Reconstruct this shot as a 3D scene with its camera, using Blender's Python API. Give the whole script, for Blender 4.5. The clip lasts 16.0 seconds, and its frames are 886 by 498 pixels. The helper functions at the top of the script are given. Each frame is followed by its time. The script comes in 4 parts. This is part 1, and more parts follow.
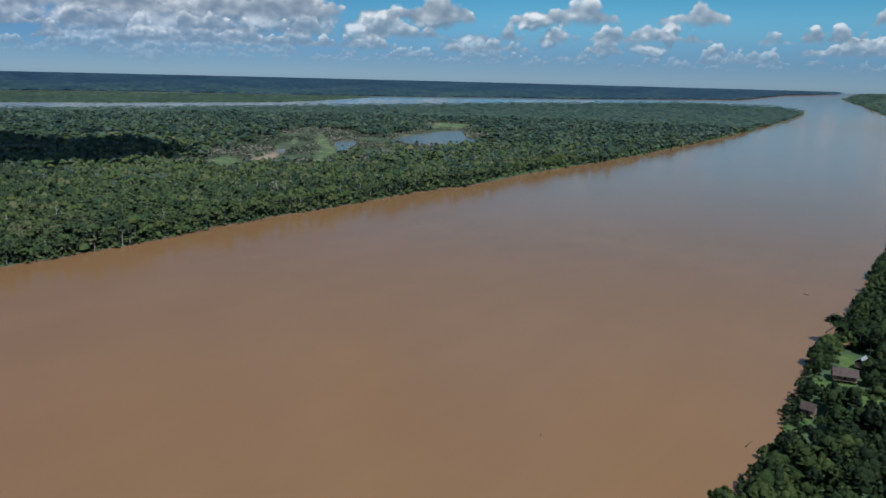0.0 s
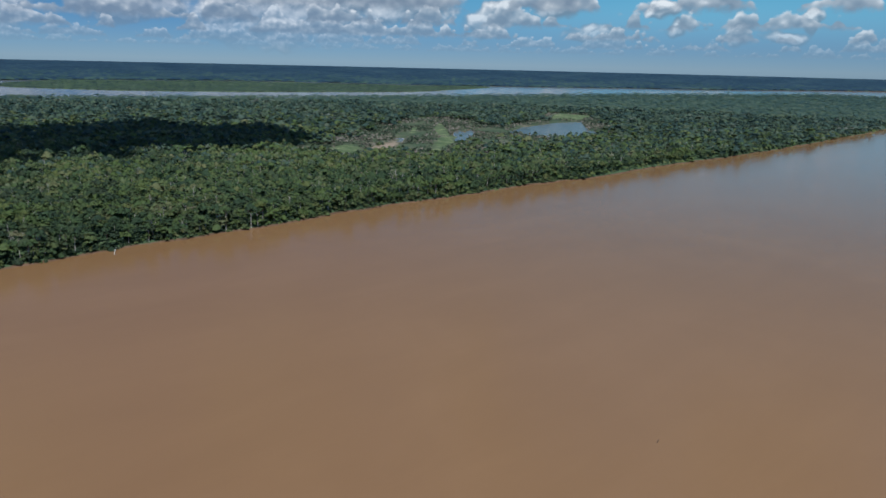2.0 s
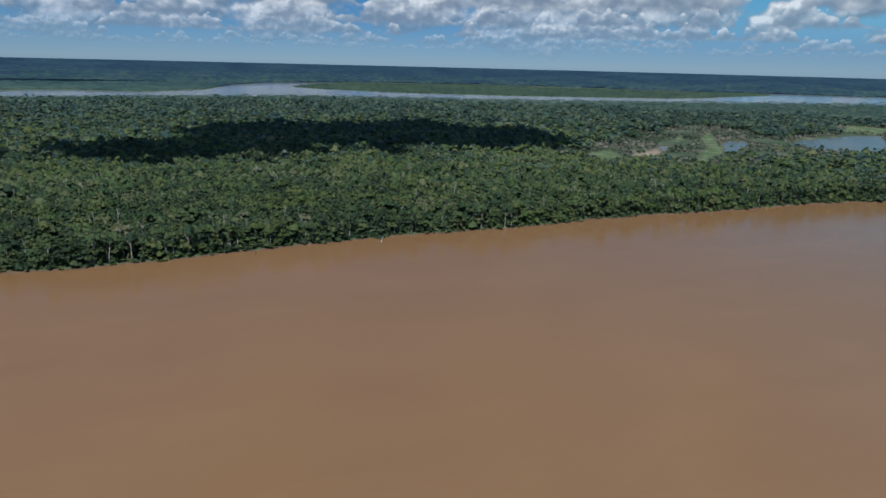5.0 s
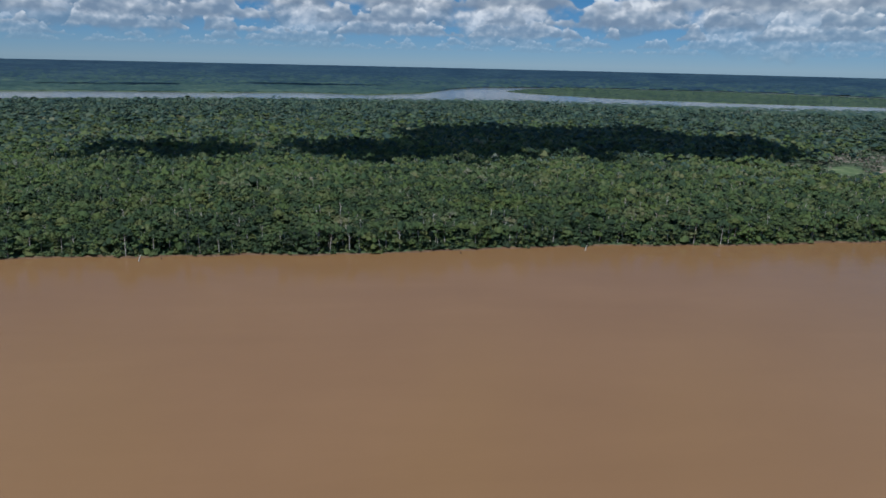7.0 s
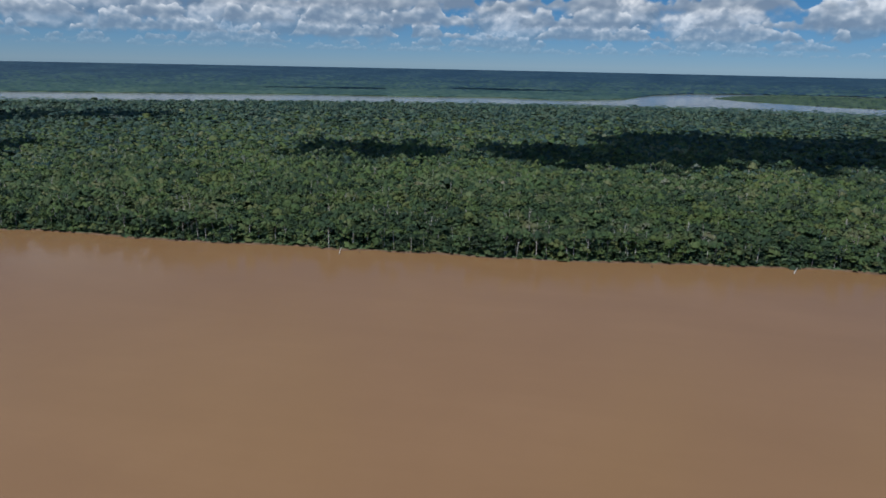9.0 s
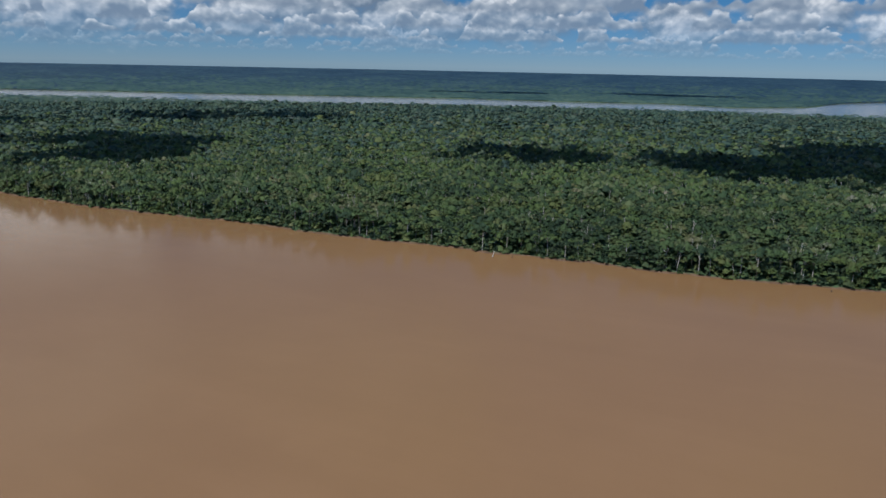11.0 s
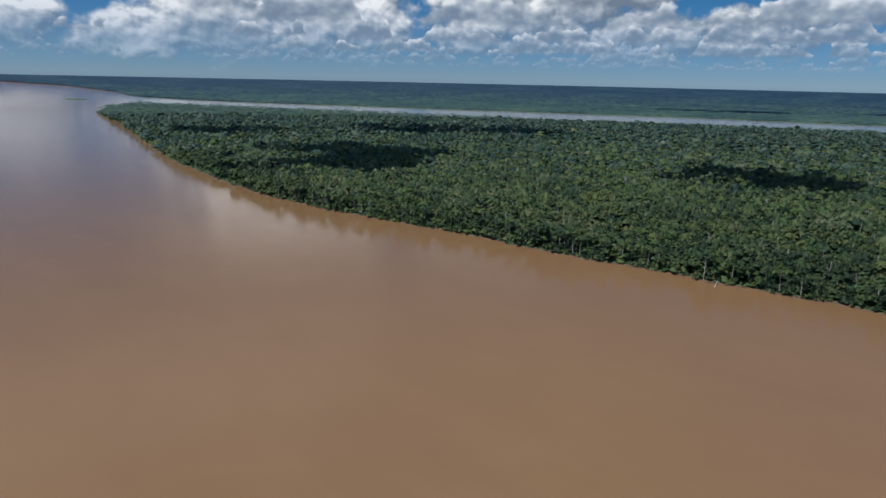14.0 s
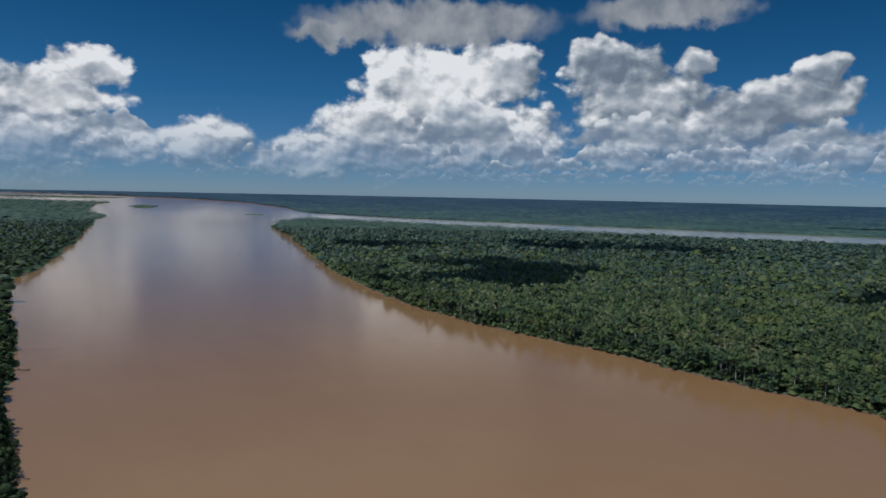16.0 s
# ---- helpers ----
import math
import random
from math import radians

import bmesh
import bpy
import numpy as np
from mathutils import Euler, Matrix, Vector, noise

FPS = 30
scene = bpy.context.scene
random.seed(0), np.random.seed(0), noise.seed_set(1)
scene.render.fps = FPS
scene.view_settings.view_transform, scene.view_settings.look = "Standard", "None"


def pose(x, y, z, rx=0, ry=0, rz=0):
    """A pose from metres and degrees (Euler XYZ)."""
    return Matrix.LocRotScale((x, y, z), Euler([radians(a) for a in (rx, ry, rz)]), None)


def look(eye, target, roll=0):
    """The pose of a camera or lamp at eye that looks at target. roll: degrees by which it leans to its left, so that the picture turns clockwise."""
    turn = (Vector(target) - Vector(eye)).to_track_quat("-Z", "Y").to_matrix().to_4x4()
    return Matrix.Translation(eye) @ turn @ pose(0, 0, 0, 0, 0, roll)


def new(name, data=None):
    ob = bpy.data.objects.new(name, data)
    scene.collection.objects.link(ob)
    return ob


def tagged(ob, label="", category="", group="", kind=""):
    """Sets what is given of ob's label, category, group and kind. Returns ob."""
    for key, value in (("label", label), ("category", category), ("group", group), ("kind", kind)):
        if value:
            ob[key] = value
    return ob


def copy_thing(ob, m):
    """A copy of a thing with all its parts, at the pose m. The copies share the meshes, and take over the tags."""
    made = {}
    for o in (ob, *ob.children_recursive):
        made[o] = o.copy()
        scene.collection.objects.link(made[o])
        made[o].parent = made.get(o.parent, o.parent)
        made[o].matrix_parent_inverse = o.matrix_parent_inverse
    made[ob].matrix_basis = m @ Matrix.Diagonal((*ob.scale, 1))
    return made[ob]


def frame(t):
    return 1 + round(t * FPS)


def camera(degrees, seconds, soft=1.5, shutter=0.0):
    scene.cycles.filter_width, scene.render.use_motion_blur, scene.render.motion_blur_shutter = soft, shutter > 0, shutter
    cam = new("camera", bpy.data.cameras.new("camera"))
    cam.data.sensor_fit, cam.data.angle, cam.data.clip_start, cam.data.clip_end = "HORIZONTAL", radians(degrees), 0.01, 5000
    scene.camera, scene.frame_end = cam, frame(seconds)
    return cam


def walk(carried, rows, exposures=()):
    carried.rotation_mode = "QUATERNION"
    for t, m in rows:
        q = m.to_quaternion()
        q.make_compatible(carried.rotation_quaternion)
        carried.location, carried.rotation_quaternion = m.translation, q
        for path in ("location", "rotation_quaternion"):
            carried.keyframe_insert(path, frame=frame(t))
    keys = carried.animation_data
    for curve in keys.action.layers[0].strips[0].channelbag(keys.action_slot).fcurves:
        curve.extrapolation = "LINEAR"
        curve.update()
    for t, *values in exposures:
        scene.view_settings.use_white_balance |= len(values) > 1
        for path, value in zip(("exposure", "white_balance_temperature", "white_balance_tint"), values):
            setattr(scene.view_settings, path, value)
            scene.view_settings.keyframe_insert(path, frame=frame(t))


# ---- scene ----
# ---- camera ----
ROWS = [
    (0.0, 5.2, 6.0, 121.1, 79.83, -13.71, 1.45),
    (0.5, 4.2, 5.7, 120.9, 81.79, -14.08, 1.46),
    (1.0, 3.3, 5.4, 120.8, 83.92, -14.39, 1.48),
    (1.5, 2.5, 5.2, 120.6, 86.36, -14.65, 1.34),
    (2.0, 1.7, 4.9, 120.4, 89.23, -14.67, 1.33),
    (2.5, 0.9, 4.6, 120.3, 92.30, -14.69, 1.23),
    (3.0, 0.3, 4.3, 120.1, 95.48, -14.71, 1.27),
    (5.5, -2.5, 2.7, 119.6, 113.91, -14.76, 1.40),
    (6.0, -3.0, 2.4, 119.5, 118.19, -14.75, 1.36),
    (6.5, -3.4, 2.0, 119.4, 122.41, -14.73, 1.34),
    (7.0, -3.7, 1.7, 119.3, 126.64, -14.72, 1.31),
    (7.5, -4.0, 1.3, 119.3, 130.89, -14.69, 1.29),
    (8.0, -4.3, 1.0, 119.2, 135.05, -14.68, 1.25),
    (8.5, -4.6, 0.6, 119.2, 138.69, -14.65, 1.21),
    (9.0, -4.8, 0.3, 119.1, 142.17, -14.61, 1.16),
    (11.5, -5.4, -1.7, 119.0, 157.83, -14.46, 1.23),
    (12.0, -5.5, -2.2, 118.9, 160.70, -14.43, 1.26),
    (12.5, -5.5, -2.6, 118.9, 163.62, -14.41, 1.23),
    (13.0, -5.5, -3.0, 118.9, 166.56, -14.40, 1.21),
    (13.5, -5.5, -3.5, 118.9, 169.54, -14.35, 1.20),
    (14.0, -5.5, -4.0, 118.9, 172.44, -13.55, 1.25),
    (14.5, -5.4, -4.5, 118.9, 175.45, -9.76, 1.23),
    (15.0, -5.3, -5.0, 118.9, 178.53, -6.07, 1.24),
    (15.5, -5.3, -5.5, 118.9, 181.53, -4.50, 1.17),
    (16.0, -5.2, -6.0, 118.9, 184.68, -4.51, 1.17),
]
cam = camera(64.15, 16.0, soft=1.6)
walk(cam, [(t, pose(x, y, z, 90 + pitch, 0, yaw) @ pose(0, 0, 0, 0, 0, roll)) for t, x, y, z, yaw, pitch, roll in ROWS],
     exposures=[(0.0, 0.0, 6100, 10.0), (13.8, 0.0, 6100, 10.0), (15.0, -0.22, 6100, 10.0), (16.0, -0.25, 6100, 10.0)])

# ---- world, sun ----
SUN_AZ, SUN_EL = 285.0, 60.0      # degrees to the left of +y, degrees above the horizon


def heading(az):
    return Vector((-math.sin(radians(az)), math.cos(radians(az)), 0.0))


SUN_DIR = heading(SUN_AZ) * math.cos(radians(SUN_EL)) + Vector((0, 0, math.sin(radians(SUN_EL))))


class Graph:
    """Short hand for node trees."""

    def __init__(self, tree):
        self.tree = tree

    def node(self, kind, **props):
        n = self.tree.nodes.new(kind)
        for k, v in props.items():
            setattr(n, k, v)
        return n

    def put(self, sock, value):
        if isinstance(value, bpy.types.NodeSocket):
            self.tree.links.new(value, sock)
        else:
            sock.default_value = value

    def math(self, op, a, b=0.0, c=0.0, clamp=False):
        n = self.node("ShaderNodeMath", operation=op, use_clamp=clamp)
        for s, v in zip(n.inputs, (a, b, c)):
            self.put(s, v)
        return n.outputs[0]

    def vec(self, op, a, b=None, c=None, out=0):
        n = self.node("ShaderNodeVectorMath", operation=op)
        for s, v in zip(n.inputs, (a, b, c)):
            if v is not None:
                self.put(s, v)
        return n.outputs[out]

    def noise(self, vector, scale, detail=3.0, rough=0.5, dims="3D", distortion=0.0):
        n = self.node("ShaderNodeTexNoise", noise_dimensions=dims)
        self.put(n.inputs["Vector"], vector)
        for k, v in (("Scale", scale), ("Detail", detail), ("Roughness", rough), ("Distortion", distortion)):
            n.inputs[k].default_value = v
        return n.outputs["Fac"]

    def ramp(self, fac, stops):
        n = self.node("ShaderNodeValToRGB")
        while len(n.color_ramp.elements) < len(stops):
            n.color_ramp.elements.new(0.5)
        for e, (p, col) in zip(n.color_ramp.elements, stops):
            e.position, e.color = p, (*col, 1.0)
        self.put(n.inputs[0], fac)
        return n.outputs[0]

    def mix(self, fac, a, b, blend="MIX"):
        n = self.node("ShaderNodeMix", data_type="RGBA", blend_type=blend)
        self.put(n.inputs[0], fac)
        self.put(n.inputs[6], a)
        self.put(n.inputs[7], b)
        return n.outputs[2]

    def smooth(self, x, lo, hi, to_lo=0.0, to_hi=1.0):
        n = self.node("ShaderNodeMapRange", interpolation_type="SMOOTHSTEP")
        for s, v in zip(n.inputs, (x, lo, hi, to_lo, to_hi)):
            self.put(s, v)
        return n.outputs[0]


# Cumulus masses of the sky: degrees left of the bearing 130, degrees up, half width, half height
CUMULI = [
    (84.6, 6.5, 5.8, 1.9),
    (81.4, 8.5, 3.1, 1.6),
    (85.3, 3.0, 4.4, 2.7),
    (79.5, 3.1, 2.6, 1.5),
    (73.2, 3.6, 3.3, 2.2),
    (56.0, 8.6, 5.9, 3.4),
    (50.7, 9.5, 4.1, 2.7),
    (59.1, 4.5, 6.3, 3.2),
    (51.4, 4.5, 6.8, 3.2),
    (65.8, 2.5, 4.4, 1.5),
    (42.7, 9.9, 2.8, 2.6),
    (39.7, 7.5, 5.1, 3.6),
    (35.3, 10.1, 1.6, 1.0),
    (37.0, 4.8, 5.3, 2.5),
    (29.4, 7.1, 4.4, 2.2),
    (26.1, 7.3, 2.1, 1.4),
    (27.0, 9.3, 2.0, 1.0),
    (33.1, 6.0, 3.5, 2.0),
    (27.0, 3.4, 5.3, 1.8),
    (59.7, 2.9, 6.5, 1.6),
    (62.8, 3.1, 4.1, 1.7),
    (-0.2, 3.7, 3.9, 1.5),
    (7.5, 3.2, 2.7, 2.0),
    (-7.8, 3.5, 4.3, 1.1),
    (-16.8, 3.3, 2.4, 1.0),
    (19.6, 3.8, 4.9, 1.8),
    (40.3, 3.0, 3.5, 1.2),
    (-0.2, 3.9, 3.8, 1.3),
    (-7.7, 3.2, 3.6, 1.8),
    (-19.0, 3.7, 2.7, 1.1),
    (-29.2, 3.4, 5.1, 1.5),
    (-37.4, 4.6, 3.5, 1.2),
    (-43.6, 3.1, 1.4, 0.9),
    (-36.3, 4.7, 5.0, 1.8),
    (-27.7, 3.2, 5.7, 2.2),
    (-44.5, 3.6, 1.3, 1.3),
    (-49.1, 4.3, 1.7, 0.9),
    (-57.0, 4.3, 1.4, 0.6),
    (-57.9, 3.1, 0.6, 0.6),
    (-62.0, 2.7, 0.8, 1.0),
    (-67.1, 3.4, 0.5, 0.8),
    (-65.4, 2.4, 1.4, 0.5),
    (-51.8, 2.5, 2.5, 0.6),
]
# a nearer, grey cloud seen from below, in the same measures
VEIL = [
    (56.0, 13.2, 11.5, 2.1),
    (37.9, 14.0, 7.4, 1.7),
    (63.5, 12.2, 4.5, 1.2),
]


def cloud_density():
    """Density of the cumulus sky at a place given in degrees (left, up, 0)."""
    tree = bpy.data.node_groups.new("cloud_density", "ShaderNodeTree")
    tree.interface.new_socket("Place", in_out="INPUT", socket_type="NodeSocketVector")
    tree.interface.new_socket("Density", in_out="OUTPUT", socket_type="NodeSocketFloat")
    tree.interface.new_socket("Heads", in_out="OUTPUT", socket_type="NodeSocketFloat")
    g = Graph(tree)
    place = g.node("NodeGroupInput").outputs[0]
    warp = g.node("ShaderNodeTexNoise", noise_dimensions="2D")
    g.put(warp.inputs["Vector"], place)
    warp.inputs["Scale"].default_value, warp.inputs["Detail"].default_value = 0.45, 2.0
    bent = g.vec("ADD", place, g.vec("MULTIPLY_ADD", warp.outputs["Color"], (1.8, 1.3, 0.0), (-0.9, -0.65, 0.0)))
    field = None
    for u, v, a, b in CUMULI:
        q = g.vec("MULTIPLY_ADD", bent, (1 / a, 1 / b, 0.0), (-u / a, -v / b, 0.0))
        d = g.vec("LENGTH", q, out=1)
        field = d if field is None else g.math("SMOOTH_MIN", field, d, 0.3)
    mass = g.math("MULTIPLY", g.math("SUBTRACT", 1.0, field), 1.35)
    xyz = g.node("ShaderNodeSeparateXYZ")
    g.put(xyz.inputs[0], bent)
    x, y = xyz.outputs[0], xyz.outputs[1]
    # scattered cumulus higher up
    high = g.math("MULTIPLY_ADD", g.noise(g.vec("MULTIPLY", place, (0.05, 0.07, 0.0)), 1.0, 3.0, 0.5, "2D"), 2.4, -1.1)
    high = g.math("SUBTRACT", high, g.smooth(y, 17.0, 22.0, 1.4, 0.0))
    body = g.math("SMOOTH_MAX", mass, high, 0.2)
    # billows: rounded heads at three sizes
    heads = None
    for scale, amount in ((0.34, 0.60), (0.80, 0.33), (1.8, 0.14), (4.0, 0.05)):
        puff = g.node("ShaderNodeTexVoronoi", voronoi_dimensions="2D", feature="SMOOTH_F1")
        g.put(puff.inputs["Vector"], g.vec("MULTIPLY", g.vec("MULTIPLY_ADD", bent, (0.4, 0.4, 0.0), g.vec("MULTIPLY", place, (0.6, 0.6, 0.0))), (scale, scale * 1.25, 0.0)))
        puff.inputs["Scale"].default_value, puff.inputs["Smoothness"].default_value = 1.0, 0.75
        h = g.math("MULTIPLY_ADD", puff.outputs["Distance"], -amount, amount * 0.36)
        heads = h if heads is None else g.math("ADD", heads, h)
    fine = g.noise(g.vec("MULTIPLY", place, (0.8, 1.1, 0.0)), 1.0, 3.5, 0.55, "2D")
    ragged = g.math("ADD", heads, g.math("MULTIPLY_ADD", fine, 0.45, -0.225))
    out = g.node("NodeGroupOutput")
    g.put(out.inputs[0], g.math("ADD", body, ragged))
    g.put(out.inputs[1], heads)
    return tree


# rows of small flat-based cumulus, far to near: base and height in degrees, share of their own tone left by the air
DECK = [(1.0, 0.5, 0.18), (1.45, 0.75, 0.34), (2.1, 1.05, 0.64), (3.0, 1.45, 0.78), (4.3, 2.0, 0.90)]


def deck_row(g, behind, blue, u, v, base, high, air, seed):
    """One row of the broken cloud deck: rounded white heads over a level grey base."""
    def at(du, dv, sx, sy):
        n = g.node("ShaderNodeCombineXYZ")
        g.put(n.inputs[0], g.math("MULTIPLY_ADD", u, sx / high, seed * 1.7 + du * sx))
        g.put(n.inputs[1], g.math("MULTIPLY_ADD", v, sy / high, seed + dv * sy))
        return n.outputs[0]

    def puffs(du, dv):
        total = None
        for size, amount in ((0.62, 0.72), (1.4, 0.40), (3.1, 0.20)):
            p = g.node("ShaderNodeTexVoronoi", voronoi_dimensions="2D", feature="SMOOTH_F1")
            g.put(p.inputs["Vector"], g.vec("ADD", at(du, dv, size, size * 1.35), (size * 3.1, size * 5.7, 0.0)))
            p.inputs["Scale"].default_value, p.inputs["Smoothness"].default_value = 1.0, 0.5
            h = g.math("MULTIPLY_ADD", p.outputs["Distance"], -amount, amount * 0.42)
            total = h if total is None else g.math("ADD", total, h)
        return total

    spread = g.noise(at(0, 0, 0.24, 0.05), 1.0, 3.0, 0.55, "2D")
    rise = g.math("MULTIPLY_ADD", spread, 6.0, -2.65)
    rise = g.math("ADD", rise, g.smooth(u, -62.0, -30.0, -0.12, 0.22))
    rise = g.math("SUBTRACT", rise, g.smooth(u, 50.0, 64.0, 0.0, 0.95))
    heads, heads_up = puffs(0, 0), puffs(0.16, 0.28)
    wisp = g.noise(at(0, 0, 1.6, 2.4), 1.0, 4.0, 0.6, "2D")
    t = g.math("MULTIPLY_ADD", v, 1 / high, -base / high)
    d = g.math("ADD", g.math("SUBTRACT", rise, t), g.math("MULTIPLY_ADD", wisp, 0.5, -0.25))
    d = g.math("ADD", d, heads)
    foot = g.math("ADD", t, g.math("MULTIPLY_ADD", wisp, 0.5, -0.25))
    cover = g.math("MULTIPLY", g.smooth(d, 0.0, 0.22), g.smooth(foot, -0.25, 0.12))
    lit = g.math("MULTIPLY_ADD", g.math("SUBTRACT", heads, heads_up), 1.25, g.smooth(t, -0.1, 1.1, 0.17, 0.80))
    lit = g.math("ADD", lit, g.smooth(d, 0.55, 0.05, -0.06, 0.16))
    lit = g.math("ADD", lit, g.math("MULTIPLY_ADD", wisp, 0.24, -0.12))
    tone = g.ramp(lit, [(0.05, (0.20, 0.25, 0.32)), (0.35, (0.29, 0.34, 0.40)), (0.6, (0.43, 0.47, 0.51)), (0.85, (0.69, 0.705, 0.72)), (1.0, (0.86, 0.86, 0.845))])
    return g.mix(g.math("MULTIPLY", cover, 0.93), behind, g.mix(air, blue, tone)), cover


def make_world():
    """Tropical sky: deep blue above, pale blue at the skyline, broken cumulus all round."""
    world = bpy.data.worlds.new("sky")
    scene.world = world
    world.use_nodes = True
    world.cycles.sampling_method, world.cycles.sample_map_resolution = "MANUAL", 512
    g = Graph(world.node_tree)
    g.tree.nodes.clear()
    sky = g.node("ShaderNodeTexSky", sky_type="NISHITA", sun_disc=False, sun_elevation=radians(SUN_EL),
                 sun_rotation=radians(-SUN_AZ), altitude=1500, air_density=0.8, dust_density=0.0, ozone_density=3.0)
    ray = g.node("ShaderNodeTexCoord").outputs["Generated"]
    c, s = math.cos(radians(130)), math.sin(radians(130))
    left = g.vec("DOT_PRODUCT", ray, (-c, -s, 0.0), out=1)
    ahead = g.vec("DOT_PRODUCT", ray, (-s, c, 0.0), out=1)
    up = g.node("ShaderNodeSeparateXYZ")
    g.put(up.inputs[0], ray)
    tint = g.ramp(up.outputs[2], [(0.0, (0.029, 0.039, 0.055)), (0.05, (0.024, 0.040, 0.056)), (0.13, (0.013, 0.0385, 0.053)), (0.26, (0.007, 0.0315, 0.0435)),
                                  (0.5, (0.080, 0.105, 0.125)), (1.0, (0.17, 0.19, 0.215))])
    blue = g.mix(1.0, sky.outputs[0], tint, "MULTIPLY")
    u = g.math("MULTIPLY", g.math("ARCTAN2", left, ahead), 180 / math.pi)
    v = g.math("MULTIPLY", g.math("ARCSINE", up.outputs[2]), 180 / math.pi)
    # moister, paler air up the river
    blue = g.mix(g.math("MULTIPLY", g.smooth(u, -15.0, -62.0), g.smooth(v, 1.0, 5.0)), blue, g.mix(1.0, blue, (2.1, 1.95, 1.42, 1.0), "MULTIPLY"))
    place = g.node("ShaderNodeCombineXYZ")
    g.put(place.inputs[0], u), g.put(place.inputs[1], v)
    place = place.outputs[0]
    tree = cloud_density()

    def density(p):
        n = g.node("ShaderNodeGroup", node_tree=tree)
        g.put(n.inputs[0], p)
        return n.outputs[0], n.outputs[1]

    here, knobs = density(place)
    step = g.node("ShaderNodeCombineXYZ")
    g.put(step.inputs[0], g.smooth(v, 0.0, 8.0, 0.16, 0.38)), g.put(step.inputs[1], g.smooth(v, 0.0, 8.0, 0.28, 0.66))
    toward, knobs_up = density(g.vec("ADD", place, step.outputs[0]))
    cover = g.smooth(here, g.smooth(v, 2.0, 9.0, -0.40, -0.05), g.smooth(v, 2.0, 9.0, 0.24, 0.24))
    lit = g.math("MULTIPLY_ADD", g.math("SUBTRACT", knobs, knobs_up), g.smooth(v, 1.0, 9.0, 1.35, 0.85), g.smooth(v, 2.5, 7.0, 0.40, 0.50))
    lit = g.math("MULTIPLY_ADD", g.noise(g.vec("MULTIPLY", place, (0.16, 0.24, 0.0)), 1.0, 2.0, 0.5, "2D"), 0.9, g.math("SUBTRACT", lit, 0.45))
    # the great heap on the left takes the sun, the ones behind it stand in its shade
    lit = g.math("ADD", lit, g.math("MULTIPLY", g.smooth(u, 42.0, 56.0, -0.14, 0.30), g.smooth(v, g.smooth(u, 64.0, 70.0, 3.5, 1.5), g.smooth(u, 64.0, 70.0, 7.0, 4.5))))
    # cloud tone lowered towards both ends
    lit = g.math("SUBTRACT", lit, g.smooth(u, 75.0, 84.0, 0.0, 0.16))
    lit = g.math("SUBTRACT", lit, g.smooth(u, 40.0, 30.0, 0.0, 0.12))
    body = g.math("MINIMUM", here, 0.6)
    over = g.math("MAXIMUM", g.math("MINIMUM", toward, 0.6), -0.3)
    lit = g.math("MULTIPLY_ADD", g.math("SUBTRACT", body, over), 0.70, lit)
    lit = g.math("MULTIPLY_ADD", body, g.smooth(v, 2.0, 9.0, 0.35, 0.10), lit)
    # the nearer ones overhead turn their shaded undersides to the eye
    lit = g.math("SUBTRACT", lit, g.smooth(v, 12.0, 14.5, 0.0, 0.40))
    lit = g.math("ADD", lit, g.math("MULTIPLY_ADD", g.noise(g.vec("MULTIPLY", place, (0.8, 1.5, 0.0)), 1.0, 4.0, 0.6, "2D"), 0.16, -0.08))
    tone = g.ramp(lit, [(0.05, (0.17, 0.21, 0.265)), (0.35, (0.28, 0.325, 0.375)), (0.6, (0.47, 0.50, 0.535)), (0.85, (0.72, 0.725, 0.725)), (1.0, (0.90, 0.895, 0.875))])
    # clouds far off sink into the air before them
    tone = g.mix(g.smooth(v, 0.3, 6.5, 0.22, 1.0), blue, tone)
    clear = g.mix(cover, blue, tone)
    for k, (base, high, air) in enumerate(DECK):
        # each row hangs on the one before, so that they are worked out one after another
        turn = g.math("MULTIPLY_ADD", cover, 1e-7, u)
        clear, cover = deck_row(g, clear, blue, turn, v, base, high, air, k * 7.3)
    ragged = g.node("ShaderNodeTexNoise", noise_dimensions="2D")
    g.put(ragged.inputs["Vector"], place)
    ragged.inputs["Scale"].default_value, ragged.inputs["Detail"].default_value = 0.5, 4.0
    torn = g.vec("ADD", place, g.vec("MULTIPLY_ADD", ragged.outputs["Color"], (3.0, 2.6, 0.0), (-1.5, -1.3, 0.0)))
    near = None
    for a, b, w, h in VEIL:
        d = g.vec("LENGTH", g.vec("MULTIPLY_ADD", torn, (1 / w, 1 / h, 0.0), (-a / w, -b / h, 0.0)), out=1)
        near = d if near is None else g.math("SMOOTH_MIN", near, d, 0.3)
    thick = g.smooth(near, 1.0, 0.55)
    grey = g.ramp(ragged.outputs["Fac"], [(0.3, (0.22, 0.245, 0.28)), (0.7, (0.40, 0.41, 0.42))])
    back = g.node("ShaderNodeBackground")
    g.put(back.inputs[0], g.mix(g.math("MULTIPLY", thick, 0.92), clear, grey))
    back.inputs[1].default_value = 1.0
    g.put(g.node("ShaderNodeOutputWorld").inputs[0], back.outputs[0])


make_world()
sun = new("sun", bpy.data.lights.new("sun", "SUN"))
sun.data.energy, sun.data.angle, sun.data.color = 4.2, radians(0.6), (1.0, 0.97, 0.92)
sun.matrix_world = look(SUN_DIR * 100, (0, 0, 0))

# ---- materials ----


